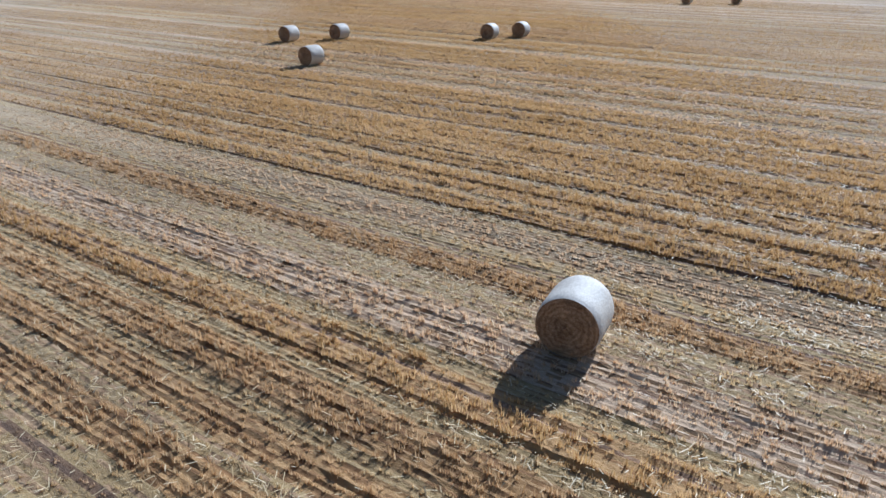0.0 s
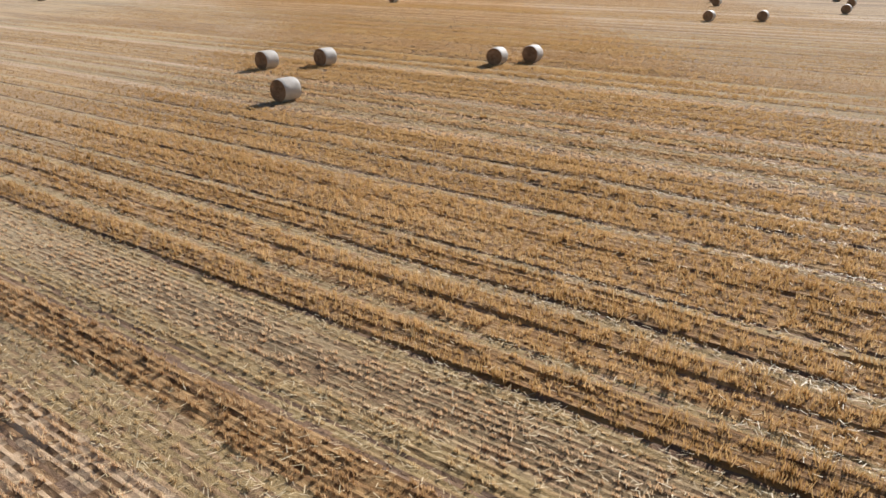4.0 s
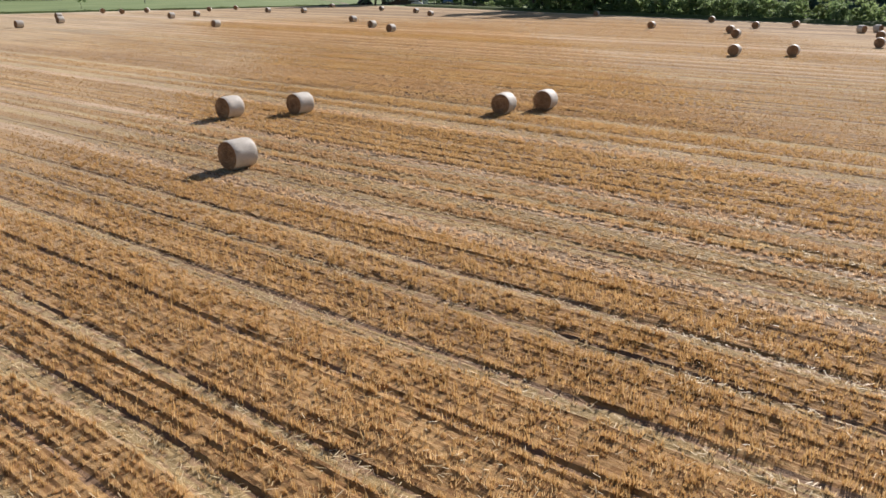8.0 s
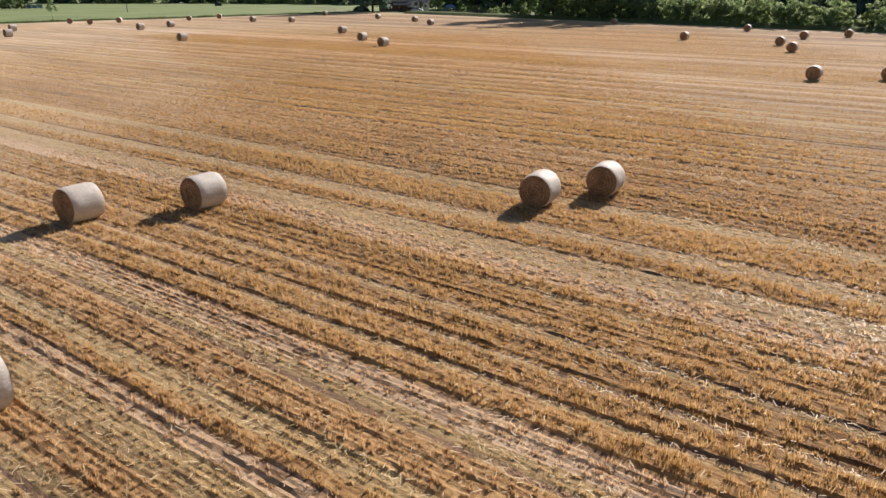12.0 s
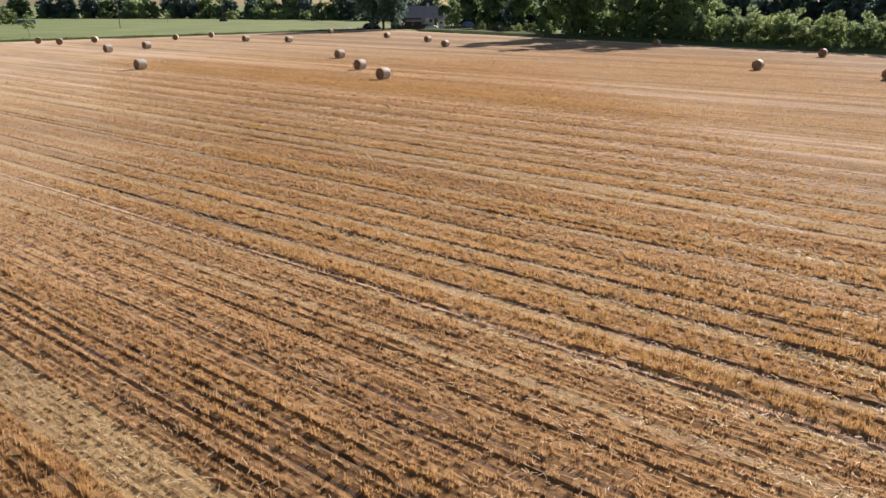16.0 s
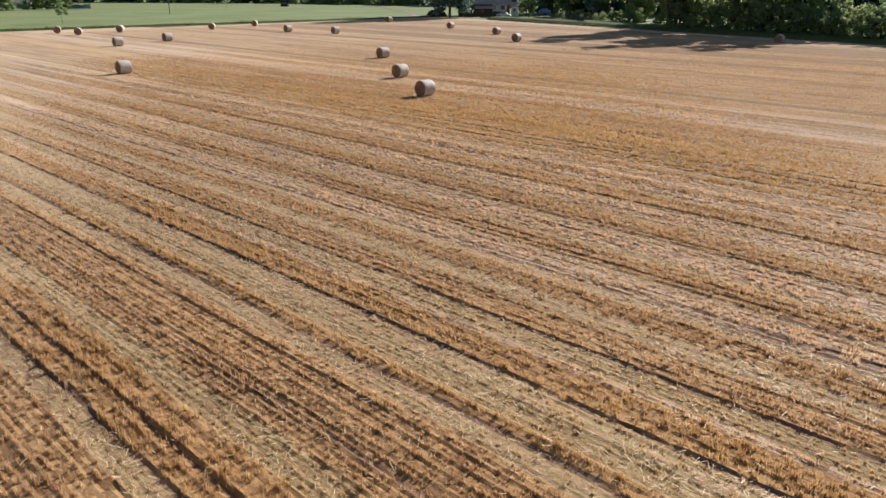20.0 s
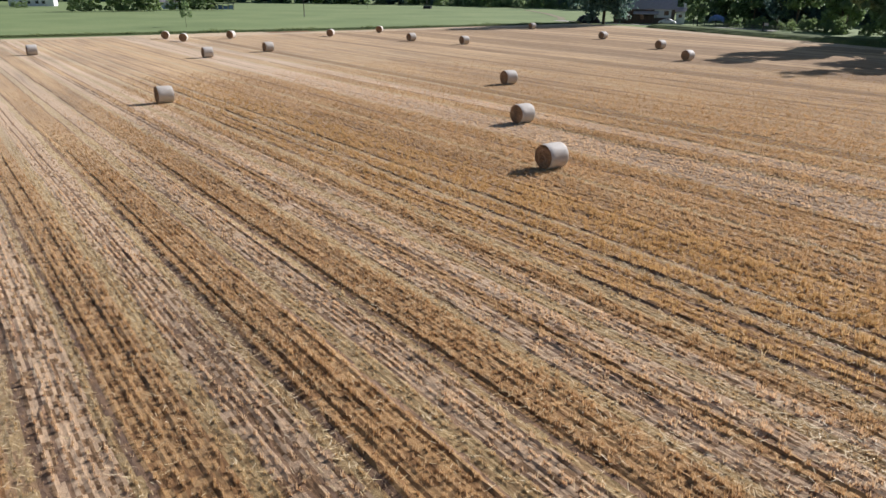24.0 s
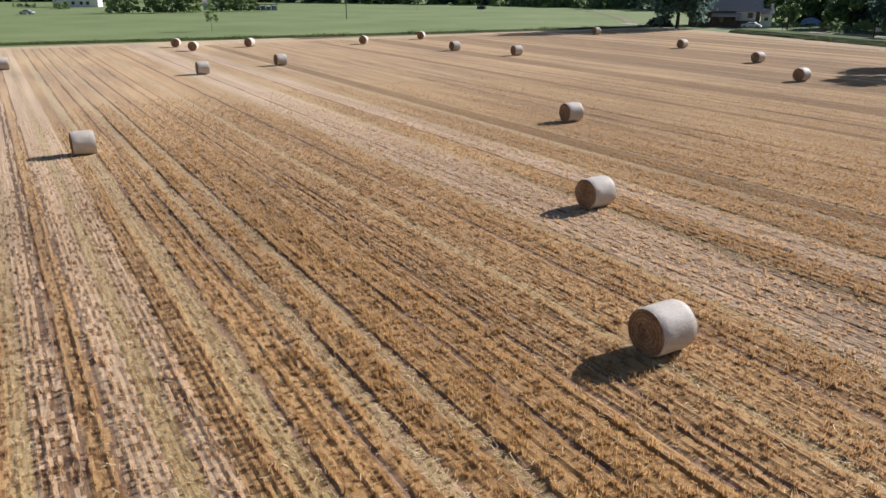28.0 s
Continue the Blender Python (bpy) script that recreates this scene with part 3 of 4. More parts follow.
def make_bale(seed):
    """A round straw bale on its side, axis along local Y: net wrap and two packed straw ends."""
    g = np.random.default_rng(seed)
    root = new("round_bale")
    root.empty_display_size = 0.3
    seg, cuts = 56, 15
    ph = g.uniform(0, 6, 6)

    def radius(a, s):
        r = BALE_R * (1 + 0.006 * math.sin(2 * a + ph[0] + s) + 0.003 * math.sin(7 * a + ph[1] - 3 * s))
        r *= 1 - 0.055 * abs(s) ** 6
        return r + g.normal(0, 0.0012)

    bm = bmesh.new()
    rings = []
    for k in range(cuts):
        s = -1 + 2 * k / (cuts - 1)
        ring = []
        for i in range(seg):
            a = 2 * math.pi * i / seg
            r = radius(a, s)
            z = BALE_R + r * math.cos(a)
            z = max(z, 0.0) if z > 0.03 else 0.0 + 0.3 * max(z, -0.02)
            ring.append(bm.verts.new((r * math.sin(a), s * BALE_L / 2, z)))
        rings.append(ring)
    for a, b in zip(rings, rings[1:]):
        for i in range(seg):
            f = bm.faces.new((a[i], a[(i + 1) % seg], b[(i + 1) % seg], b[i]))
            f.smooth = True
    part("net_wrap", bm, M_WRAP, root, "pale net wrap round straw")
    for side in (-1, 1):
        bm = bmesh.new()
        last = None
        steps = 8
        for k in range(steps + 1):
            q = 1 - k / steps
            if k < steps:
                ring = []
                for i in range(seg):
                    a = 2 * math.pi * i / seg
                    r = radius(a, 1) * q * 1.0
                    y = side * (BALE_L / 2 - 0.004 + (0.03 * (1 - q ** 3) if k else 0) + (g.normal(0, 0.006) + 0.008 * math.sin(a + k * 2.4) if k else 0))
                    ring.append(bm.verts.new((r * math.sin(a), y, max(0.004, BALE_R + r * math.cos(a)))))
                if last:
                    for i in range(seg):
                        bm.faces.new((last[i], last[(i + 1) % seg], ring[(i + 1) % seg], ring[i])[::side])
                last = ring
            else:
                c = bm.verts.new((0, side * (BALE_L / 2 + 0.022), BALE_R))
                for i in range(seg):
                    bm.faces.new((last[i], last[(i + 1) % seg], c)[::side])
        # loose tufts that stick out of the packed end
        rims = [e for e in bm.edges if 0.02 < e.calc_length() < 0.09]
        for e in g.choice(len(rims), 70, replace=False):
            v0, v1 = rims[e].verts
            along = (v1.co - v0.co).normalized()
            tip = (v0.co + v1.co) / 2 + along * g.normal(0, 0.05) + Vector((0, side * g.uniform(0.012, 0.04), 0))
            bm.faces.new((v0, v1, bm.verts.new(tip)))
        part("straw_end", bm, M_END, root, "brown packed straw end of the roll")
    return tagged(root, "pale net-wrapped round straw bale lying on stubble", "straw bale", "round bales on the field")


LIE = -36.6     # most bales lie across the rows: turn of their axis
bale_places = [
    (2.43, 15.23, -26), (-12.49, 65.94, LIE + 4), (-8.48, 67.57, LIE + 2), (-8.63, 52.90, LIE), (4.44, 67.95, -28),
    (7.31, 69.50, -29), (34.84, 109.32, LIE), (41.74, 109.28, LIE + 3), (-7.92, 150.76, LIE), (-12.25, 163.50, LIE + 3),
    (-18.11, 184.12, LIE - 2), (-41.00, 162.58, LIE + 2), (40.35, 165.29, LIE), (60.62, 190.66, LIE), (-60.98, 196.86, LIE),
    (-58.67, 207.92, LIE + 5), (-81.59, 219.80, 25), (-88.30, 223.83, 30), (-65.48, 241.38, 12), (-47.51, 236.00, LIE + 4),
    (-36.89, 232.17, LIE), (-6.27, 235.16, LIE), (-2.02, 216.54, LIE + 3), (-17.25, 254.78, LIE + 5), (50.51, 152.59, LIE),
    (-74.60, 157.59, LIE), (-83.94, 191.22, LIE), (-75.01, 173.60, LIE), (-78.58, 229.01, 8), (-61.67, 255.62, 10),
    (41.18, 221.29, LIE), (46.96, 140.72, LIE), (60.70, 166.92, LIE), (70.68, 171.84, LIE), (74.39, 154.72, 20),
    (78.43, 156.75, 24), (68.24, 137.89, LIE), (59.34, 122.46, LIE), (-35.95, 282.04, LIE),
]
masters = [make_bale(s) for s in (1, 2, 3)]
for k, (x, y, turn) in enumerate(bale_places):
    m = pose(x, y, 0.0, 0, 0, turn + (180 if k % 2 else 0))
    if k < 3:
        masters[k].matrix_world = m
    else:
        copy_thing(masters[k % 3], m)


# ---------------------------------------------------------------- trees and bushes
def make_tree(name, height, reach, low, leaves, size, mat, seed, label, category, droop=0.0, stem=0.22):
    """A tapered trunk with limbs, and a crown of leaf clumps. low: where the crown begins."""
    g = np.random.default_rng(seed)
    root = new(name)
    bm = bmesh.new()
    top = height * 0.8
    pts = [Vector((g.normal(0, 0.012 * height * k), g.normal(0, 0.012 * height * k), top * k / 4)) for k in range(5)]
    for k in range(4):
        tube(bm, pts[k], pts[k + 1], stem * (1 - 0.2 * k), stem * (1 - 0.2 * (k + 1)), 8)
    part("trunk", bm, M_BARK, root)
    centres = []
    limbs = max(6, int(reach * 3))
    for k in range(limbs):
        f = 0.12 + 0.85 * (k + g.random()) / limbs
        base_z = max(low * 0.7, 0.1 * height) + f * (top - max(low * 0.7, 0.1 * height)) * 0.75
        a = k * 2.4 + g.uniform(-0.4, 0.4)
        out = reach * (1.0 - 0.55 * f) * g.uniform(0.65, 1.05)
        tip = Vector((math.cos(a) * out, math.sin(a) * out, min(height * 0.95, base_z + out * g.uniform(0.25, 0.7))))
        start = Vector((0, 0, base_z))
        mid = (start + tip) / 2 + Vector((0, 0, 0.1 * out))
        bm = bmesh.new()
        tube(bm, start, mid, stem * 0.4 * (1 - 0.5 * f), stem * 0.25 * (1 - 0.5 * f), 5)
        tube(bm, mid, tip, stem * 0.25 * (1 - 0.5 * f), 0.015, 4)
        part("limb", bm, M_BARK, root)
        centres += [tip, mid + (tip - mid) * 0.5 + Vector(g.normal(0, 0.12 * reach, 3))]
    for _ in range(int(limbs * 1.6)):
        a, q = g.uniform(0, 2 * math.pi), math.sqrt(g.random())
        z = low + (height - low) * g.random()
        shape = math.sin(math.pi * min(1, 0.18 + 0.8 * (z - low) / (height - low))) ** 0.6
        centres.append(Vector((math.cos(a) * q * reach * shape, math.sin(a) * q * reach * shape, z)))
    if low < 0.6:
        for k in range(int(limbs * 1.5)):
            a, q = g.uniform(0, 2 * math.pi), g.uniform(0.35, 0.95)
            centres.append(Vector((math.cos(a) * q * reach, math.sin(a) * q * reach, height * g.uniform(0.04, 0.3))))
    c = np.array([tuple(p) for p in centres])
    which = g.integers(0, len(c), leaves)
    rad = reach * 0.26 * (0.7 + 0.6 * g.random(len(c)))
    d = g.normal(0, 1, (leaves, 3))
    d /= np.linalg.norm(d, axis=1)[:, None]
    p = c[which] + d * (rad[which] * g.random(leaves) ** 0.4)[:, None] * (1, 1, 0.75)
    p[:, 2] -= droop * g.random(leaves) * np.hypot(p[:, 0], p[:, 1]) / reach
    p[:, 2] = np.maximum(p[:, 2], 0.25 + 0.5 * g.random(leaves) * low)
    s = size * g.uniform(0.55, 1.25, leaves)
    nrm = d + g.normal(0, 0.6, (leaves, 3)) + (0, 0, 0.4)
    t1 = np.cross(nrm, g.normal(0, 1, (leaves, 3)))
    t1 /= np.linalg.norm(t1, axis=1)[:, None]
    t2 = np.cross(nrm, t1)
    t2 /= np.linalg.norm(t2, axis=1)[:, None]
    t1, t2 = t1 * s[:, None], t2 * s[:, None] * 0.55
    vs = np.stack([p - t1, p + t2 * 0.9, p + t1, p - t2 * 0.9], 1).reshape(-1, 3)
    soup("crown", vs, np.arange(leaves * 4).reshape(-1, 4), [mat], root)
    return tagged(root, label, category)


def plant(master, x, y, scale, turn, group=""):
    ob = copy_thing(master, pose(x, y, -0.06, 0, 0, turn))
    ob.scale = (scale, scale, scale * 1.0)
    if group:
        tagged(ob, group=group)
    return ob


rt = random.Random(5)
shrubs = [make_tree("hedge_shrub", 6.0, 2.7, 0.3, 2700, 0.25, M_LEAF, 31, "dense green leafy shrub at the field edge", "shrub", stem=0.09),
          make_tree("hedge_shrub", 5.2, 2.9, 0.3, 2700, 0.25, M_LEAF_LIME, 32, "light green bushy shrub at the field edge", "shrub", stem=0.09),
          make_tree("hedge_shrub", 6.4, 2.5, 0.4, 2700, 0.25, M_LEAF_LIME, 33, "tall light green dense shrub at the field edge", "shrub", stem=0.10)]
trees = [make_tree("broadleaf_tree", 14.0, 4.8, 2.2, 2000, 0.58, M_LEAF_DARK, 41, "tall dark green broadleaf tree at the wood's edge", "tree"),
         make_tree("broadleaf_tree", 12.5, 4.4, 1.6, 2000, 0.56, M_LEAF, 42, "tall green broadleaf tree with a low crown", "tree"),
         make_tree("broadleaf_tree", 16.0, 5.2, 2.8, 2000, 0.6, M_LEAF_DARK, 43, "high dark broadleaf tree in shade", "tree")]
first = set()


def put_tree(masters_list, x, y, scale, group):
    k = rt.randrange(len(masters_list))
    m = masters_list[k]
    turn = rt.uniform(0, 360)
    if m not in first:
        first.add(m)
        m.matrix_world = pose(x, y, -0.06, 0, 0, turn) @ Matrix.Scale(scale, 4)
        tagged(m, group=group)
    else:
        plant(m, x, y, scale, turn, group)


# the hedge along the side of the field, tall at its start and lower farther on
hx, hy = 16.8, 266.4
dx, dy = 0.642, -0.767
for k in range(36):
    d = 17 + k * 4.2
    off = 4.4 + rt.uniform(-0.8, 1.2)
    x, y = hx + dx * d + 0.767 * off, hy + dy * d + 0.642 * off
    tall_here = 1.55 - 0.0055 * d
    put_tree(shrubs, x, y, tall_here * rt.uniform(0.85, 1.1), "hedge along the field")
    if k % 2 == 0:
        x, y = hx + dx * d + 0.767 * (off + 5), hy + dy * d + 0.642 * (off + 5)
        put_tree(shrubs, x, y, tall_here * rt.uniform(0.95, 1.15), "hedge along the field")
for d, off, sc in ((16, 7, 0.9), (32, 9, 0.85)):
    put_tree(trees, hx + dx * d + 0.767 * off, hy + dy * d + 0.642 * off, sc, "trees in the hedge")
tall = [make_tree("tall_tree", 24.0, 6.8, 3.4, 5200, 0.72, M_LEAF, 44, "very tall green tree rising out of the hedge", "tree", stem=0.34)]
for x, y, sc in ((29, 256.5, 1.08), (40, 248, 1.15), (52, 244, 1.1)):
    put_tree(tall, x, y, sc, "tall trees in the hedge")
for k in range(17):
    d, off = 2 + k * 11.0, rt.uniform(78, 95)
    put_tree(trees, hx + dx * d + 0.767 * off, hy + dy * d + 0.642 * off, rt.uniform(1.15, 1.5), "wood behind the field")
wood = [make_tree("wood_tree", 13.0, 5.0, 0.5, 720, 1.05, M_LEAF_DARK, 45, "dark green tree with foliage down to the meadow", "tree"),
        make_tree("wood_tree", 11.0, 4.8, 0.4, 720, 1.05, M_LEAF, 46, "green tree in the wood beyond the meadow", "tree")]
edge = [make_tree("wood_bush", 4.2, 3.2, 0.2, 420, 0.6, M_LEAF_LIME, 47, "light green bush along the edge of the wood", "shrub", stem=0.08),
        make_tree("wood_bush", 4.8, 3.4, 0.2, 420, 0.62, M_LEAF, 48, "green bush along the edge of the wood", "shrub", stem=0.08)]
belt = [(-504, 368), (-360, 430), (-240, 482), (-114, 486), (-54, 460), (0, 420), (36, 380), (66, 335)]
for (ax, ay), (bx, by) in zip(belt, belt[1:]):
    n = int(math.hypot(bx - ax, by - ay) / 5.5)
    for k in range(n):
        f = (k + rt.random()) / n
        x, y = ax + (bx - ax) * f, ay + (by - ay) * f
        put_tree(wood, x, y + (k % 2) * 7 + rt.uniform(-1, 2), rt.uniform(0.9, 1.3), "wood beyond the meadow")
        if rt.random() < 0.55:
            put_tree(edge, x, y - rt.uniform(4, 9), rt.uniform(0.5, 1.2), "bushes at the wood's edge")
for k in range(9):
    put_tree(edge, -120 + k * 6 + rt.uniform(-2, 2), 474 - 0.35 * k * 6 + rt.uniform(-5, 3), rt.uniform(0.9, 1.4), "bushes at the wood's edge")
# a dark wood closes the view behind the hedge
for k in range(34):
    d, off = 24 + k * 5.2, rt.uniform(40, 52)
    put_tree(wood[:1], hx + dx * d + 0.767 * off, hy + dy * d + 0.642 * off, rt.uniform(1.0, 1.35), "wood behind the hedge")
# low dark bushes of the garden behind the fence
for k in range(16):
    put_tree(shrubs, 6 + k * 1.9 + rt.uniform(-0.6, 0.6), 316 - k * 2.0 + rt.uniform(-1, 1), rt.uniform(0.3, 0.62), "garden bushes")
for k in range(7):
    put_tree(shrubs, -290 + k * 3.4, 358 - k * 1.1 + rt.uniform(-0.8, 0.8), rt.uniform(0.2, 0.34), "low hedge before the house")
# tall trees that shade the garden
for x, y, sc in ((4, 342, 0.72), (13, 332, 0.75), (22, 320, 0.78), (31, 306, 0.8), (40, 292, 0.85), (34, 272, 0.8)):
    put_tree(tall, x, y, sc, "tall garden trees")
# the dark wood that closes the garden
for k in range(26):
    put_tree(wood, 2 + k * 3.2 + rt.uniform(-1, 1), 362 - 1.7 * k + rt.uniform(-4, 4), rt.uniform(0.9, 1.3), "wood behind the garden")
# garden and yard trees
for x, y, sc in ((-1, 316, 0.7), (9, 330, 0.7), (18, 322, 0.75), (19, 338, 0.9), (29, 300, 1.05), (36, 286, 1.1), (8, 345, 1.0), (-2, 346, 0.9)):
    put_tree(trees, x, y, sc, "garden trees by the lane")
for x, y, sc in ((-199, 323, 1.35), (-196, 326, 1.1), (-193, 331, 1.15), (-190, 332.5, 1.2), (-187, 335, 1.25), (-184.5, 337, 1.2), (-182, 340, 1.2),
                 (-183, 352, 1.3), (-180, 355, 1.35), (-177, 358, 1.2), (-174, 361, 1.0), (-207, 328, 0.85), (-218, 338, 0.4),
                 (-246, 345, 0.5), (-251, 347, 0.45), (-257, 350, 0.5), (12, 312, 0.42), (19, 304, 0.4), (24, 308, 0.5), (14, 318, 0.5), (27, 290, 0.6)):
    put_tree(shrubs, x, y, sc, "garden bushes")
willow = make_tree("weeping_willow", 27.0, 9.0, 3.8, 12000, 0.6, M_LEAF_DARK, 51, "large dark weeping tree shading the yard", "tree", droop=4.6, stem=0.42)
willow.matrix_world = pose(-24, 314, -0.06)
sapling = make_tree("sapling", 5.4, 1.8, 2.2, 900, 0.19, M_LEAF, 61, "young staked tree standing alone on the meadow", "tree", stem=0.05)
sapling.matrix_world = pose(-110, 259, -0.06)
copy_thing(sapling, pose(-127, 398, -0.06, 0, 0, 120))


# ---------------------------------------------------------------- verge, lane and yard
def strip_sheet(name, line, left, right, z_left, z_right, mat, jitter=0.0, seed=0, cuts=4):
    """A ribbon along a line on the plan, from left to right of it."""
    g = np.random.default_rng(seed)
    bm = bmesh.new()
    pts = []
    for (ax, ay), (bx, by) in zip(line, line[1:]):
        n = max(1, int(math.hypot(bx - ax, by - ay) / 2.0))
        pts += [(ax + (bx - ax) * k / n, ay + (by - ay) * k / n) for k in range(n)]
    pts.append(line[-1])
    rows = []
    for k, (x, y) in enumerate(pts):
        a, b = pts[max(0, k - 1)], pts[min(len(pts) - 1, k + 1)]
        t = Vector((b[0] - a[0], b[1] - a[1])).normalized()
        nx, ny = -t.y, t.x
        row = []
        for c in range(cuts + 1):
            f = c / cuts
            off = left + (right - left) * f + g.normal(0, jitter)
            row.append(bm.verts.new((x + nx * off, y + ny * off, z_left + (z_right - z_left) * f + (g.normal(0, jitter * 0.4) if 0 < c < cuts else 0))))
        rows.append(row)
    for a, b in zip(rows, rows[1:]):
        for c in range(cuts):
            bm.faces.new((a[c], b[c], b[c + 1], a[c + 1]))
    bmesh.ops.recalc_face_normals(bm, faces=bm.faces)
    return mesh_object(name, bm, mat)


def grass_line(name, line, across, per_m, height, label, seed):
    g = np.random.default_rng(seed)
    out = []
    for (ax, ay), (bx, by) in zip(line, line[1:]):
        ln = math.hypot(bx - ax, by - ay)
        n = int(ln * per_m)
        f = g.random(n)
        off = g.uniform(*across, n)
        tx, ty = (bx - ax) / ln, (by - ay) / ln
        out.append(np.stack([ax + (bx - ax) * f - ty * off, ay + (by - ay) * f + tx * off], -1))
    p = np.concatenate(out)
    tall = height * (0.4 + 1.1 * lattice_noise(p[:, 0] * 0.5 + 300, p[:, 1] * 0.5 + 300, seed))
    vs, fs = blades(p[:, 0], p[:, 1], tall, 0.12, 3, np.full(len(p), 0.1), 0.4, g)
    return tagged(soup(name, vs, fs, [M_VERGE]), label, "grass", kind="stuff")


far_line = FIELD_EDGE[0:6]
side_line = [(-12, 300.8)] + FIELD_EDGE[7:10]
tagged(strip_sheet("field_verge", far_line, -0.7, 0.5, -0.02, 0.34, M_VERGE_SHADED, 0.04, 1), "rough green grass verge along the meadow", "verge", kind="structure")
tagged(strip_sheet("field_verge_back", far_line, 0.5, 1.9, 0.34, -0.07, M_VERGE_SHADED, 0.04, 4), "rough green grass falling to the meadow", "verge", kind="structure")
grass_line("verge_grass", far_line[1:], (-0.2, 0.9), 14, 0.6, "tall dark grass along the edge of the field", 71)
tagged(strip_sheet("bank_foot", side_line, -0.9, 0.9, -0.03, 0.72, M_VERGE, 0.06, 2, 4), "steep shaded grass face between field and lane", "bank", kind="structure")
tagged(strip_sheet("grass_bank", side_line, 0.9, 4.5, 0.72, 0.86, M_VERGE, 0.05, 6, 4), "flat sunlit grass top of the bank beside the field", "bank", kind="structure")
tagged(strip_sheet("grass_bank_back", side_line, 4.5, 7.5, 0.86, -0.07, M_VERGE, 0.06, 5), "grass slope falling towards the garden", "bank", kind="structure")
grass_line("bank_grass", side_line[:3], (-0.4, 4.0), 22, 0.7, "unmown grass on the bank beside the lane", 72)
lane_line = [(-39, 332), (-35, 325), (-27, 319), (-12, 315.5), (-2, 312.5), (8, 306), (16, 298)]
tagged(strip_sheet("lane", lane_line, -1.6, 1.6, 0.0, 0.0, M_LANE, 0.02, 3), "pale gravel farm lane past the yard", "lane", kind="structure")
tagged(strip_sheet("meadow_track", [(-68, 424), (-52, 385), (-41, 350), (-38, 334)], -1.1, 1.1, 0.0, 0.0, M_TRACK, 0.02, 8), "worn pale track crossing the meadow to the lane", "track", kind="structure")


# ---------------------------------------------------------------- buildings, vehicles and poles
def window(parent, x0, x1, z0, z1, y, mat):
    bm = bmesh.new()
    w = 0.08
    for a in ((x0 - w, z0 - w, x1 + w, z0), (x0 - w, z1, x1 + w, z1 + w), (x0 - w, z0, x0, z1), (x1, z0, x1 + w, z1)):
        box(bm, a[0], y - 0.05, a[1], a[2], y + 0.05, a[3])
    frame_ob = part("window", bm, mat, parent)
    bm = bmesh.new()
    box(bm, x0, y - 0.02, z0, x1, y + 0.02, z1)
    part("pane", bm, M_GLASS, frame_ob)
    return frame_ob


def gable_house(name, w, d, eave, ridge, wall_mat, roof_mat, label, planks=True, windows=()):
    """A house with its ridge along local X: walls, gables, an overhanging tiled roof, windows, a chimney."""
    root = new(name)
    bm = bmesh.new()
    h = [(-w / 2, -d / 2), (w / 2, -d / 2), (w / 2, d / 2), (-w / 2, d / 2)]
    lo = [bm.verts.new((x, y, 0)) for x, y in h]
    hi = [bm.verts.new((x, y, eave)) for x, y in h]
    g0, g1 = bm.verts.new((-w / 2, 0, ridge)), bm.verts.new((w / 2, 0, ridge))
    for k in range(4):
        if k in (0, 2):
            bm.faces.new((lo[k], lo[(k + 1) % 4], hi[(k + 1) % 4], hi[k]))
    bm.faces.new((lo[1], lo[2], hi[2], g1, hi[1]))
    bm.faces.new((lo[3], lo[0], hi[0], g0, hi[3]))
    part("wall", bm, wall_mat, root)
    slope = math.atan2(ridge - eave, d / 2)
    for side in (-1, 1):
        n = 9
        run = math.hypot(d / 2 + 0.5, (ridge - eave) * (d / 2 + 0.5) / (d / 2))
        turn = (Matrix.Translation((0, 0, ridge)) @ Matrix.Rotation(0 if side < 0 else math.pi, 4, "Z") @ Matrix.Rotation(slope, 4, "X"))
        bm = bmesh.new()
        box(bm, -w / 2 - 0.36, -run + 0.04, -0.06, w / 2 + 0.36, 0, 0.0)
        bmesh.ops.transform(bm, matrix=turn, verts=bm.verts)
        deck = part("roof_slope", bm, roof_mat, root)
        for k in range(n):
            bm = bmesh.new()
            box(bm, -w / 2 - 0.4, -run + run * k / n, 0.004 + 0.02 * (k % 2), w / 2 + 0.4, -run + run * (k + 1) / n + 0.05, 0.1 + 0.02 * (k % 2))
            bmesh.ops.transform(bm, matrix=turn, verts=bm.verts)
            part("tile_course", bm, roof_mat, deck)
    bm = bmesh.new()
    box(bm, w * 0.28, -0.35, ridge - 0.6, w * 0.28 + 0.6, 0.35, ridge + 0.9)
    box(bm, w * 0.28 - 0.06, -0.41, ridge + 0.9, w * 0.28 + 0.66, 0.41, ridge + 1.0)
    part("chimney", bm, M_PLASTER, root)
    if planks:
        for k in range(int(w / 0.5)):
            bm = bmesh.new()
            x = -w / 2 + 0.5 * k
            box(bm, x + 0.015, -d / 2 - 0.03, 0.15, x + 0.485, -d / 2 - 0.004, eave - 0.05)
            part("plank", bm, M_PLANK, root)
    for x0, x1, z0, z1 in windows:
        window(root, x0, x1, z0, z1, -d / 2 - 0.06, M_POLE if planks else M_PLASTER)
    return tagged(root, label, "house")


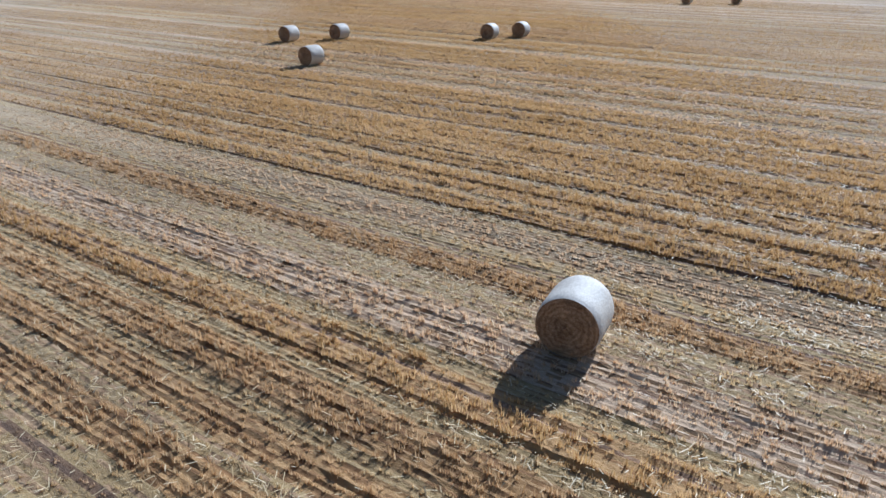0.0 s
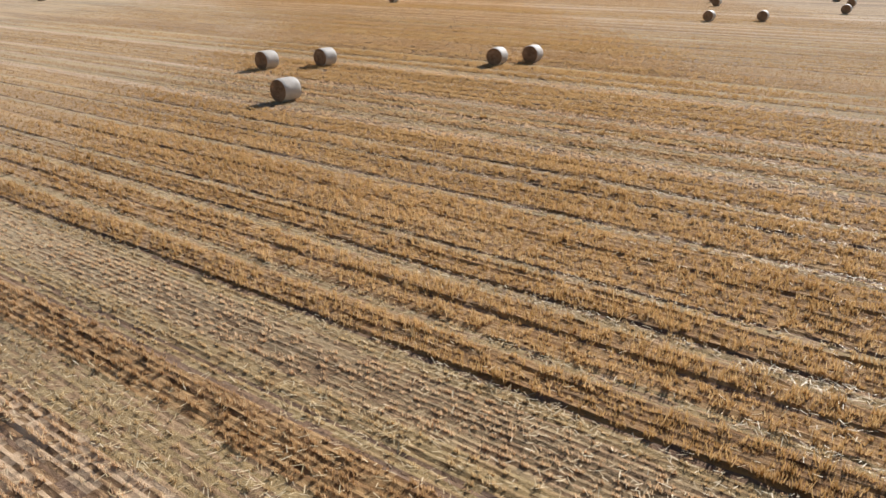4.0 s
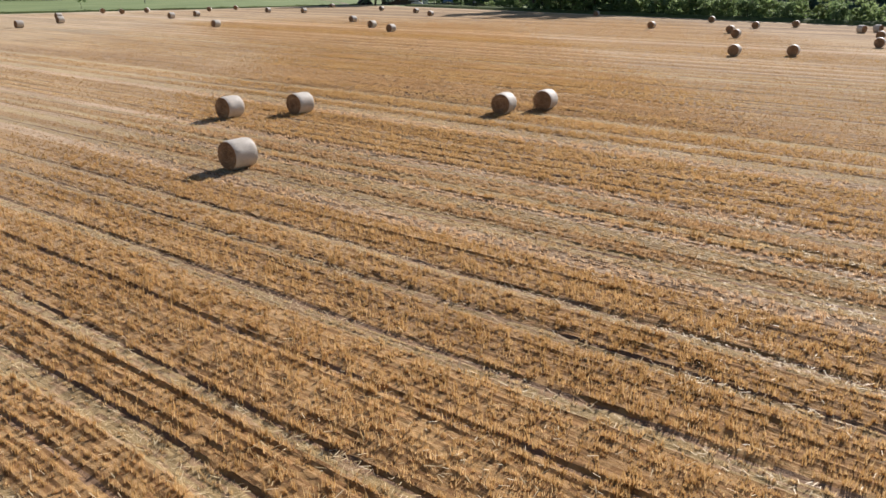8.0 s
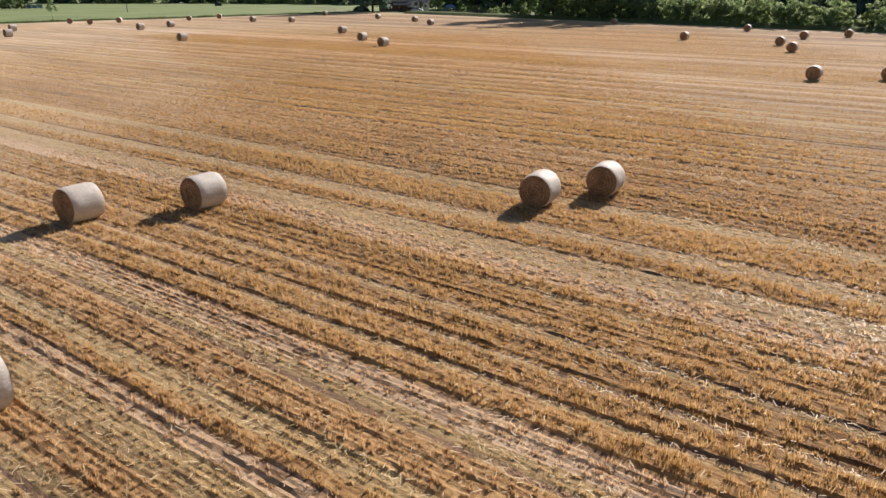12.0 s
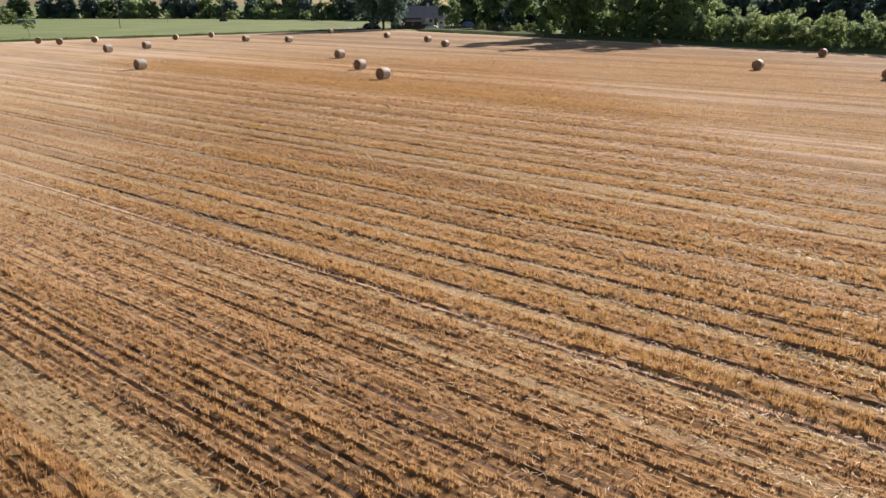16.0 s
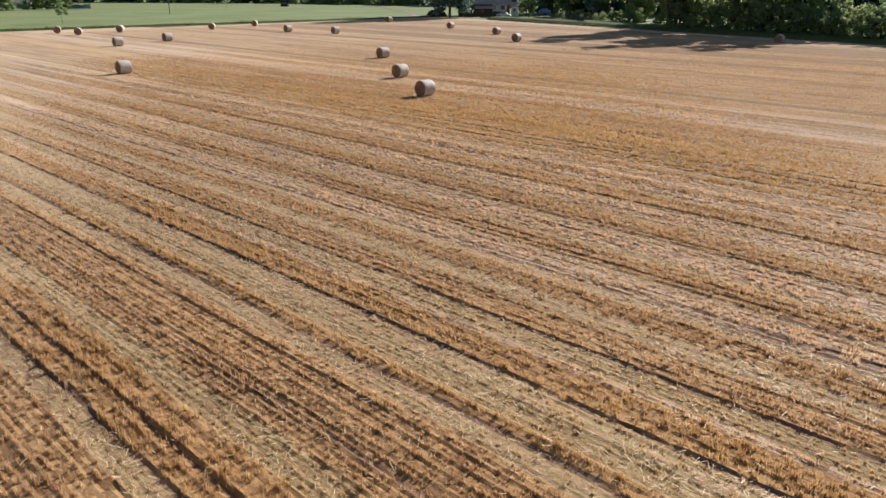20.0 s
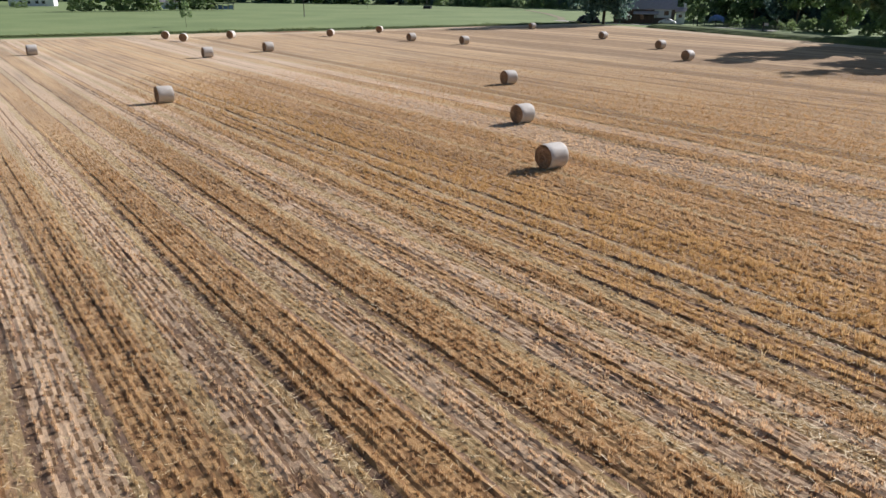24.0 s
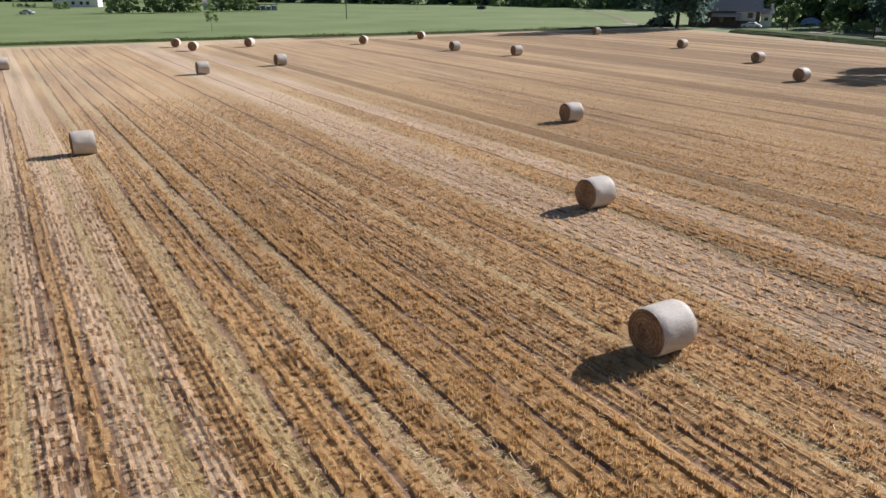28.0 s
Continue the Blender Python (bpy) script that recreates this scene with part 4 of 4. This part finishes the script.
barn = gable_house("farm_building", 15.6, 9.6, 3.9, 7.3, M_PLANK, M_ROOF, "brown timber farm building with a grey tiled roof", True,
                   ((-4.2, -3.2, 1.1, 2.1), (-1.0, 0.0, 1.1, 2.1)))
bm = bmesh.new()
box(bm, 2.6, -4.92, 1.5, 6.9, -4.80, 3.85)
part("white_wall", bm, M_PLASTER, barn, "white rendered wall under the eaves")
window(barn, 5.2, 6.2, 2.2, 3.2, -4.97, M_POLE)
bm = bmesh.new()
box(bm, -2.2, -7.0, 0, -2.05, -6.85, 2.3)
part("post", bm, M_POLE, barn)
bm = bmesh.new()
box(bm, 3.05, -7.0, 0, 3.2, -6.85, 2.3)
part("post", bm, M_POLE, barn)
bm = bmesh.new()
box(bm, -2.7, -2.5, -0.07, 3.7, 0.0, 0.07)
bmesh.ops.transform(bm, matrix=Matrix.Translation((0, -4.85, 3.1)) @ Matrix.Rotation(radians(16), 4, "X"), verts=bm.verts)
part("porch_roof", bm, M_ROOF, barn, "sloping porch roof")
bm = bmesh.new()
box(bm, -6.6, -4.92, 0.1, -4.9, -4.84, 2.5)
part("door", bm, M_POLE, barn, "grey boarded door")
barn.matrix_world = pose(-14.8, 328.5, -0.06, 0, 0, 2)
annex = gable_house("white_annex", 2.2, 3.0, 3.3, 4.1, M_PLASTER, M_ROOF, "white rendered annex beside the timber building", False, ((-0.5, 0.3, 1.6, 2.4),))
annex.matrix_world = pose(-5.4, 325.5, -0.06, 0, 0, 2)
house = gable_house("white_house", 17.0, 8.5, 4.2, 8.0, M_PLASTER, M_ROOF, "white house with dark windows behind garden bushes", False,
                    ((-4.5, -3.3, 1.0, 2.2), (-1.5, -0.3, 1.0, 2.2), (1.6, 2.8, 1.0, 2.2), (4.0, 5.2, 1.0, 2.2)))
house.matrix_world = pose(-267, 369.5, -0.06, 0, 0, 34)
house_low = gable_house("white_shed", 7.0, 5.0, 2.7, 4.2, M_PLASTER, M_ROOF, "small white shed standing among garden trees", False, ((-1.5, -0.5, 1.0, 1.9),))
house_low.matrix_world = pose(27, 377, -0.06, 0, 0, -8)
copy_thing(house_low, pose(-197, 368, -0.06, 0, 0, 28))


def open_shed():
    """A long low shelter: posts, flat dark roof, blue sheeted bays."""
    root = new("open_shed")
    for k in range(5):
        for y in (-1.3, 1.3):
            bm = bmesh.new()
            box(bm, -3.9 + k * 1.95 - 0.06, y - 0.06, 0, -3.9 + k * 1.95 + 0.06, y + 0.06, 2.2)
            part("post", bm, M_POLE, root)
    bm = bmesh.new()
    box(bm, -4.2, -1.6, 2.2, 4.2, 1.6, 2.36, 0.02)
    part("roof", bm, M_TARP, root)
    for k in range(4):
        bm = bmesh.new()
        box(bm, -3.8 + k * 1.95, 0.6, 0.2, -2.1 + k * 1.95, 0.66, 1.5 + 0.25 * (k % 2))
        part("sheet_panel", bm, M_BLUE, root)
    return tagged(root, "low open shelter with blue panels and dark roof", "shed")


open_shed().matrix_world = pose(-171, 364, -0.06, 0, 0, 28)


def make_car(label, mat):
    root = new("parked_car")
    prof = [(-2.1, 0.35), (-2.15, 0.75), (-1.95, 0.95), (-1.2, 1.0), (-0.7, 1.42), (0.7, 1.45), (1.35, 0.98), (2.05, 0.85), (2.15, 0.55), (2.1, 0.35)]
    bm = bmesh.new()
    sides = [[bm.verts.new((x, y * (0.8 if z > 1.1 else 0.87), z)) for x, z in prof] for y in (-1, 1)]
    for k in range(len(prof)):
        j = (k + 1) % len(prof)
        bm.faces.new((sides[0][k], sides[0][j], sides[1][j], sides[1][k]))
    bm.faces.new(sides[0])
    bm.faces.new(sides[1][::-1])
    bmesh.ops.bevel(bm, geom=list(bm.edges), offset=0.05, segments=2, affect="EDGES")
    part("body", bm, mat, root)
    for x0, x1 in ((-0.6, 0.0), (0.06, 0.68)):
        for y in (-0.845, 0.845):
            bm = bmesh.new()
            box(bm, x0, y - 0.012, 1.0, x1, y + 0.012, 1.32)
            part("side_window", bm, M_GLASS, root)
    for x in (-1.35, 1.35):
        for y in (-0.8, 0.8):
            bm = bmesh.new()
            tube(bm, (x, y - 0.1, 0.32), (x, y + 0.1, 0.32), 0.32, 0.32, 18)
            wheel = part("wheel", bm, M_RUBBER, root)
            bm = bmesh.new()
            tube(bm, (x, y - 0.115, 0.32), (x, y + 0.115, 0.32), 0.18, 0.18, 12)
            part("rim", bm, M_STEEL, wheel)
    return tagged(root, label, "car")


make_car("silver car parked at the edge of the meadow", M_CAR).matrix_world = pose(-217, 304, -0.06, 0, 0, 20)
make_car("light car parked in front of the farm building", M_PLASTER).matrix_world = pose(-8.4, 319.6, -0.06, 0, 0, -8)


def tarp_heap():
    """A long covered heap with sagging sheet and tyres on it."""
    root = new("covered_heap")
    bm = bmesh.new()
    g = np.random.default_rng(9)
    rows = []
    for i in range(17):
        f = -1 + i / 8
        row = []
        for j in range(11):
            q = -1 + j / 5
            z = 2.1 * max(0.0, 1 - abs(f) ** 3) * max(0.0, 1 - abs(q) ** 2.4) + g.normal(0, 0.05)
            row.append(bm.verts.new((f * 3.4, q * 1.9, max(0.0, z))))
        rows.append(row)
    for a, b in zip(rows, rows[1:]):
        for j in range(10):
            bm.faces.new((a[j], b[j], b[j + 1], a[j + 1]))
    part("cover", bm, M_TARP, root)
    for k in range(6):
        bm = bmesh.new()
        x, y = -2.2 + k * 0.9, 0.5 * (-1) ** k
        z = 2.1 * (1 - abs(x / 3.4) ** 3) * (1 - abs(y / 1.9) ** 2.4)
        ring = []
        for i in range(14):
            a = 2 * math.pi * i / 14
            ring.append([bm.verts.new((x + math.cos(a) * (0.28 + 0.09 * math.cos(b)), y + math.sin(a) * (0.28 + 0.09 * math.cos(b)), z + 0.05 + 0.09 * math.sin(b)))
                         for b in (0, 1.57, 3.14, 4.71)])
        for i in range(14):
            for b in range(4):
                bm.faces.new((ring[i][b], ring[(i + 1) % 14][b], ring[(i + 1) % 14][(b + 1) % 4], ring[i][(b + 1) % 4]))
        part("tyre", bm, M_RUBBER, root)
    return tagged(root, "black sheet-covered heap under the big tree", "covered heap")


tarp_heap().matrix_world = pose(-28.6, 319.5, -0.06, 0, 0, 4)


def utility_pole(height, label):
    root = new("utility_pole")
    bm = bmesh.new()
    tube(bm, (0, 0, 0), (0, 0, height), 0.14, 0.1, 12)
    part("post", bm, M_POLE, root)
    bm = bmesh.new()
    box(bm, -0.9, -0.06, height - 0.7, 0.9, 0.06, height - 0.58)
    part("crossarm", bm, M_POLE, root)
    for x in (-0.75, 0, 0.75):
        bm = bmesh.new()
        tube(bm, (x, 0, height - 0.58), (x, 0, height - 0.4), 0.05, 0.035, 8)
        part("insulator", bm, M_PLASTER, root)
    return tagged(root, label, "utility pole", "poles on the meadow")


pole = utility_pole(9.5, "grey wooden utility pole standing on the meadow")
pole.matrix_world = pose(-114, 321.5, -0.06, 0, 0, 40)
copy_thing(pole, pose(-110, 422, -0.06, 0, 0, 40))
bm = bmesh.new()
box(bm, -1.6, -1.0, 0, 1.6, 1.0, 1.1, 0.08)
tagged(mesh_object("water_tank", bm, M_TARP), "dark low tank beside a pole on the meadow", "tank").location = (-109, 420, -0.06)


def sheeted_frame():
    """A blue sheet hung over a domed frame on legs, in the garden by the lane."""
    root = new("sheeted_frame")
    bm = bmesh.new()
    g = np.random.default_rng(14)
    rows = []
    for i in range(13):
        f = -1 + i / 6
        row = []
        for j in range(9):
            q = -1 + j / 4
            z = 1.1 + 1.5 * math.sqrt(max(0.0, 1 - 0.85 * f * f)) * (1 - 0.35 * q * q) - (0.7 if q < -0.9 else 0.0) + g.normal(0, 0.05)
            row.append(bm.verts.new((f * 1.9, q * 1.3, z)))
        rows.append(row)
    for a, b in zip(rows, rows[1:]):
        for j in range(8):
            bm.faces.new((a[j], b[j], b[j + 1], a[j + 1])).smooth = True
    sheet = part("sheet", bm, M_BLUE, root, "faded blue sheet")
    mod = sheet.modifiers.new("thickness", "SOLIDIFY")
    mod.thickness = 0.03
    for x in (-1.75, 1.75):
        for y in (-1.15, 1.15):
            bm = bmesh.new()
            tube(bm, (x * 1.1, y, 0), (x, y, 1.6), 0.05, 0.05, 8)
            part("leg", bm, M_STEEL, root)
    return tagged(root, "blue sheet over a domed frame in the garden", "garden frame")


sheeted_frame().matrix_world = pose(3.6, 319, -0.06, 0, 0, -10)


def paddock_fence(line, label):
    """Posts with two rails along a line on the plan."""
    root = new("garden_fence")
    for k, (x, y) in enumerate(line):
        bm = bmesh.new()
        box(bm, x - 0.06, y - 0.06, 0, x + 0.06, y + 0.06, 1.15, 0.01)
        part("post", bm, M_POLE, root)
    for a, b in zip(line, line[1:]):
        for z in (0.5, 0.95):
            bm = bmesh.new()
            tube(bm, (a[0], a[1], z), (b[0], b[1], z), 0.045, 0.045, 6)
            part("rail", bm, M_POLE, root)
    return tagged(root, label, "fence")


paddock_fence([(-2 + 2.6 * k, 314.5 - 2.2 * k) for k in range(9)], "grey wooden post and rail fence along the garden").location = (0, 0, -0.06)
bm = bmesh.new()
box(bm, -0.11, -0.11, 0, 0.11, 0.11, 2.3, 0.015)
gate = new("gate_post")
part("post", bm, M_TARP, gate)
bm = bmesh.new()
box(bm, 0.11, -0.04, 1.55, 0.95, 0.04, 2.1, 0.01)
part("panel", bm, M_STEEL, gate, "pale grey board fixed to the post")
tagged(gate, "black post with a pale board on the grass bank", "post").matrix_world = pose(11.6, 281.0, 0.25, 0, 0, -10)
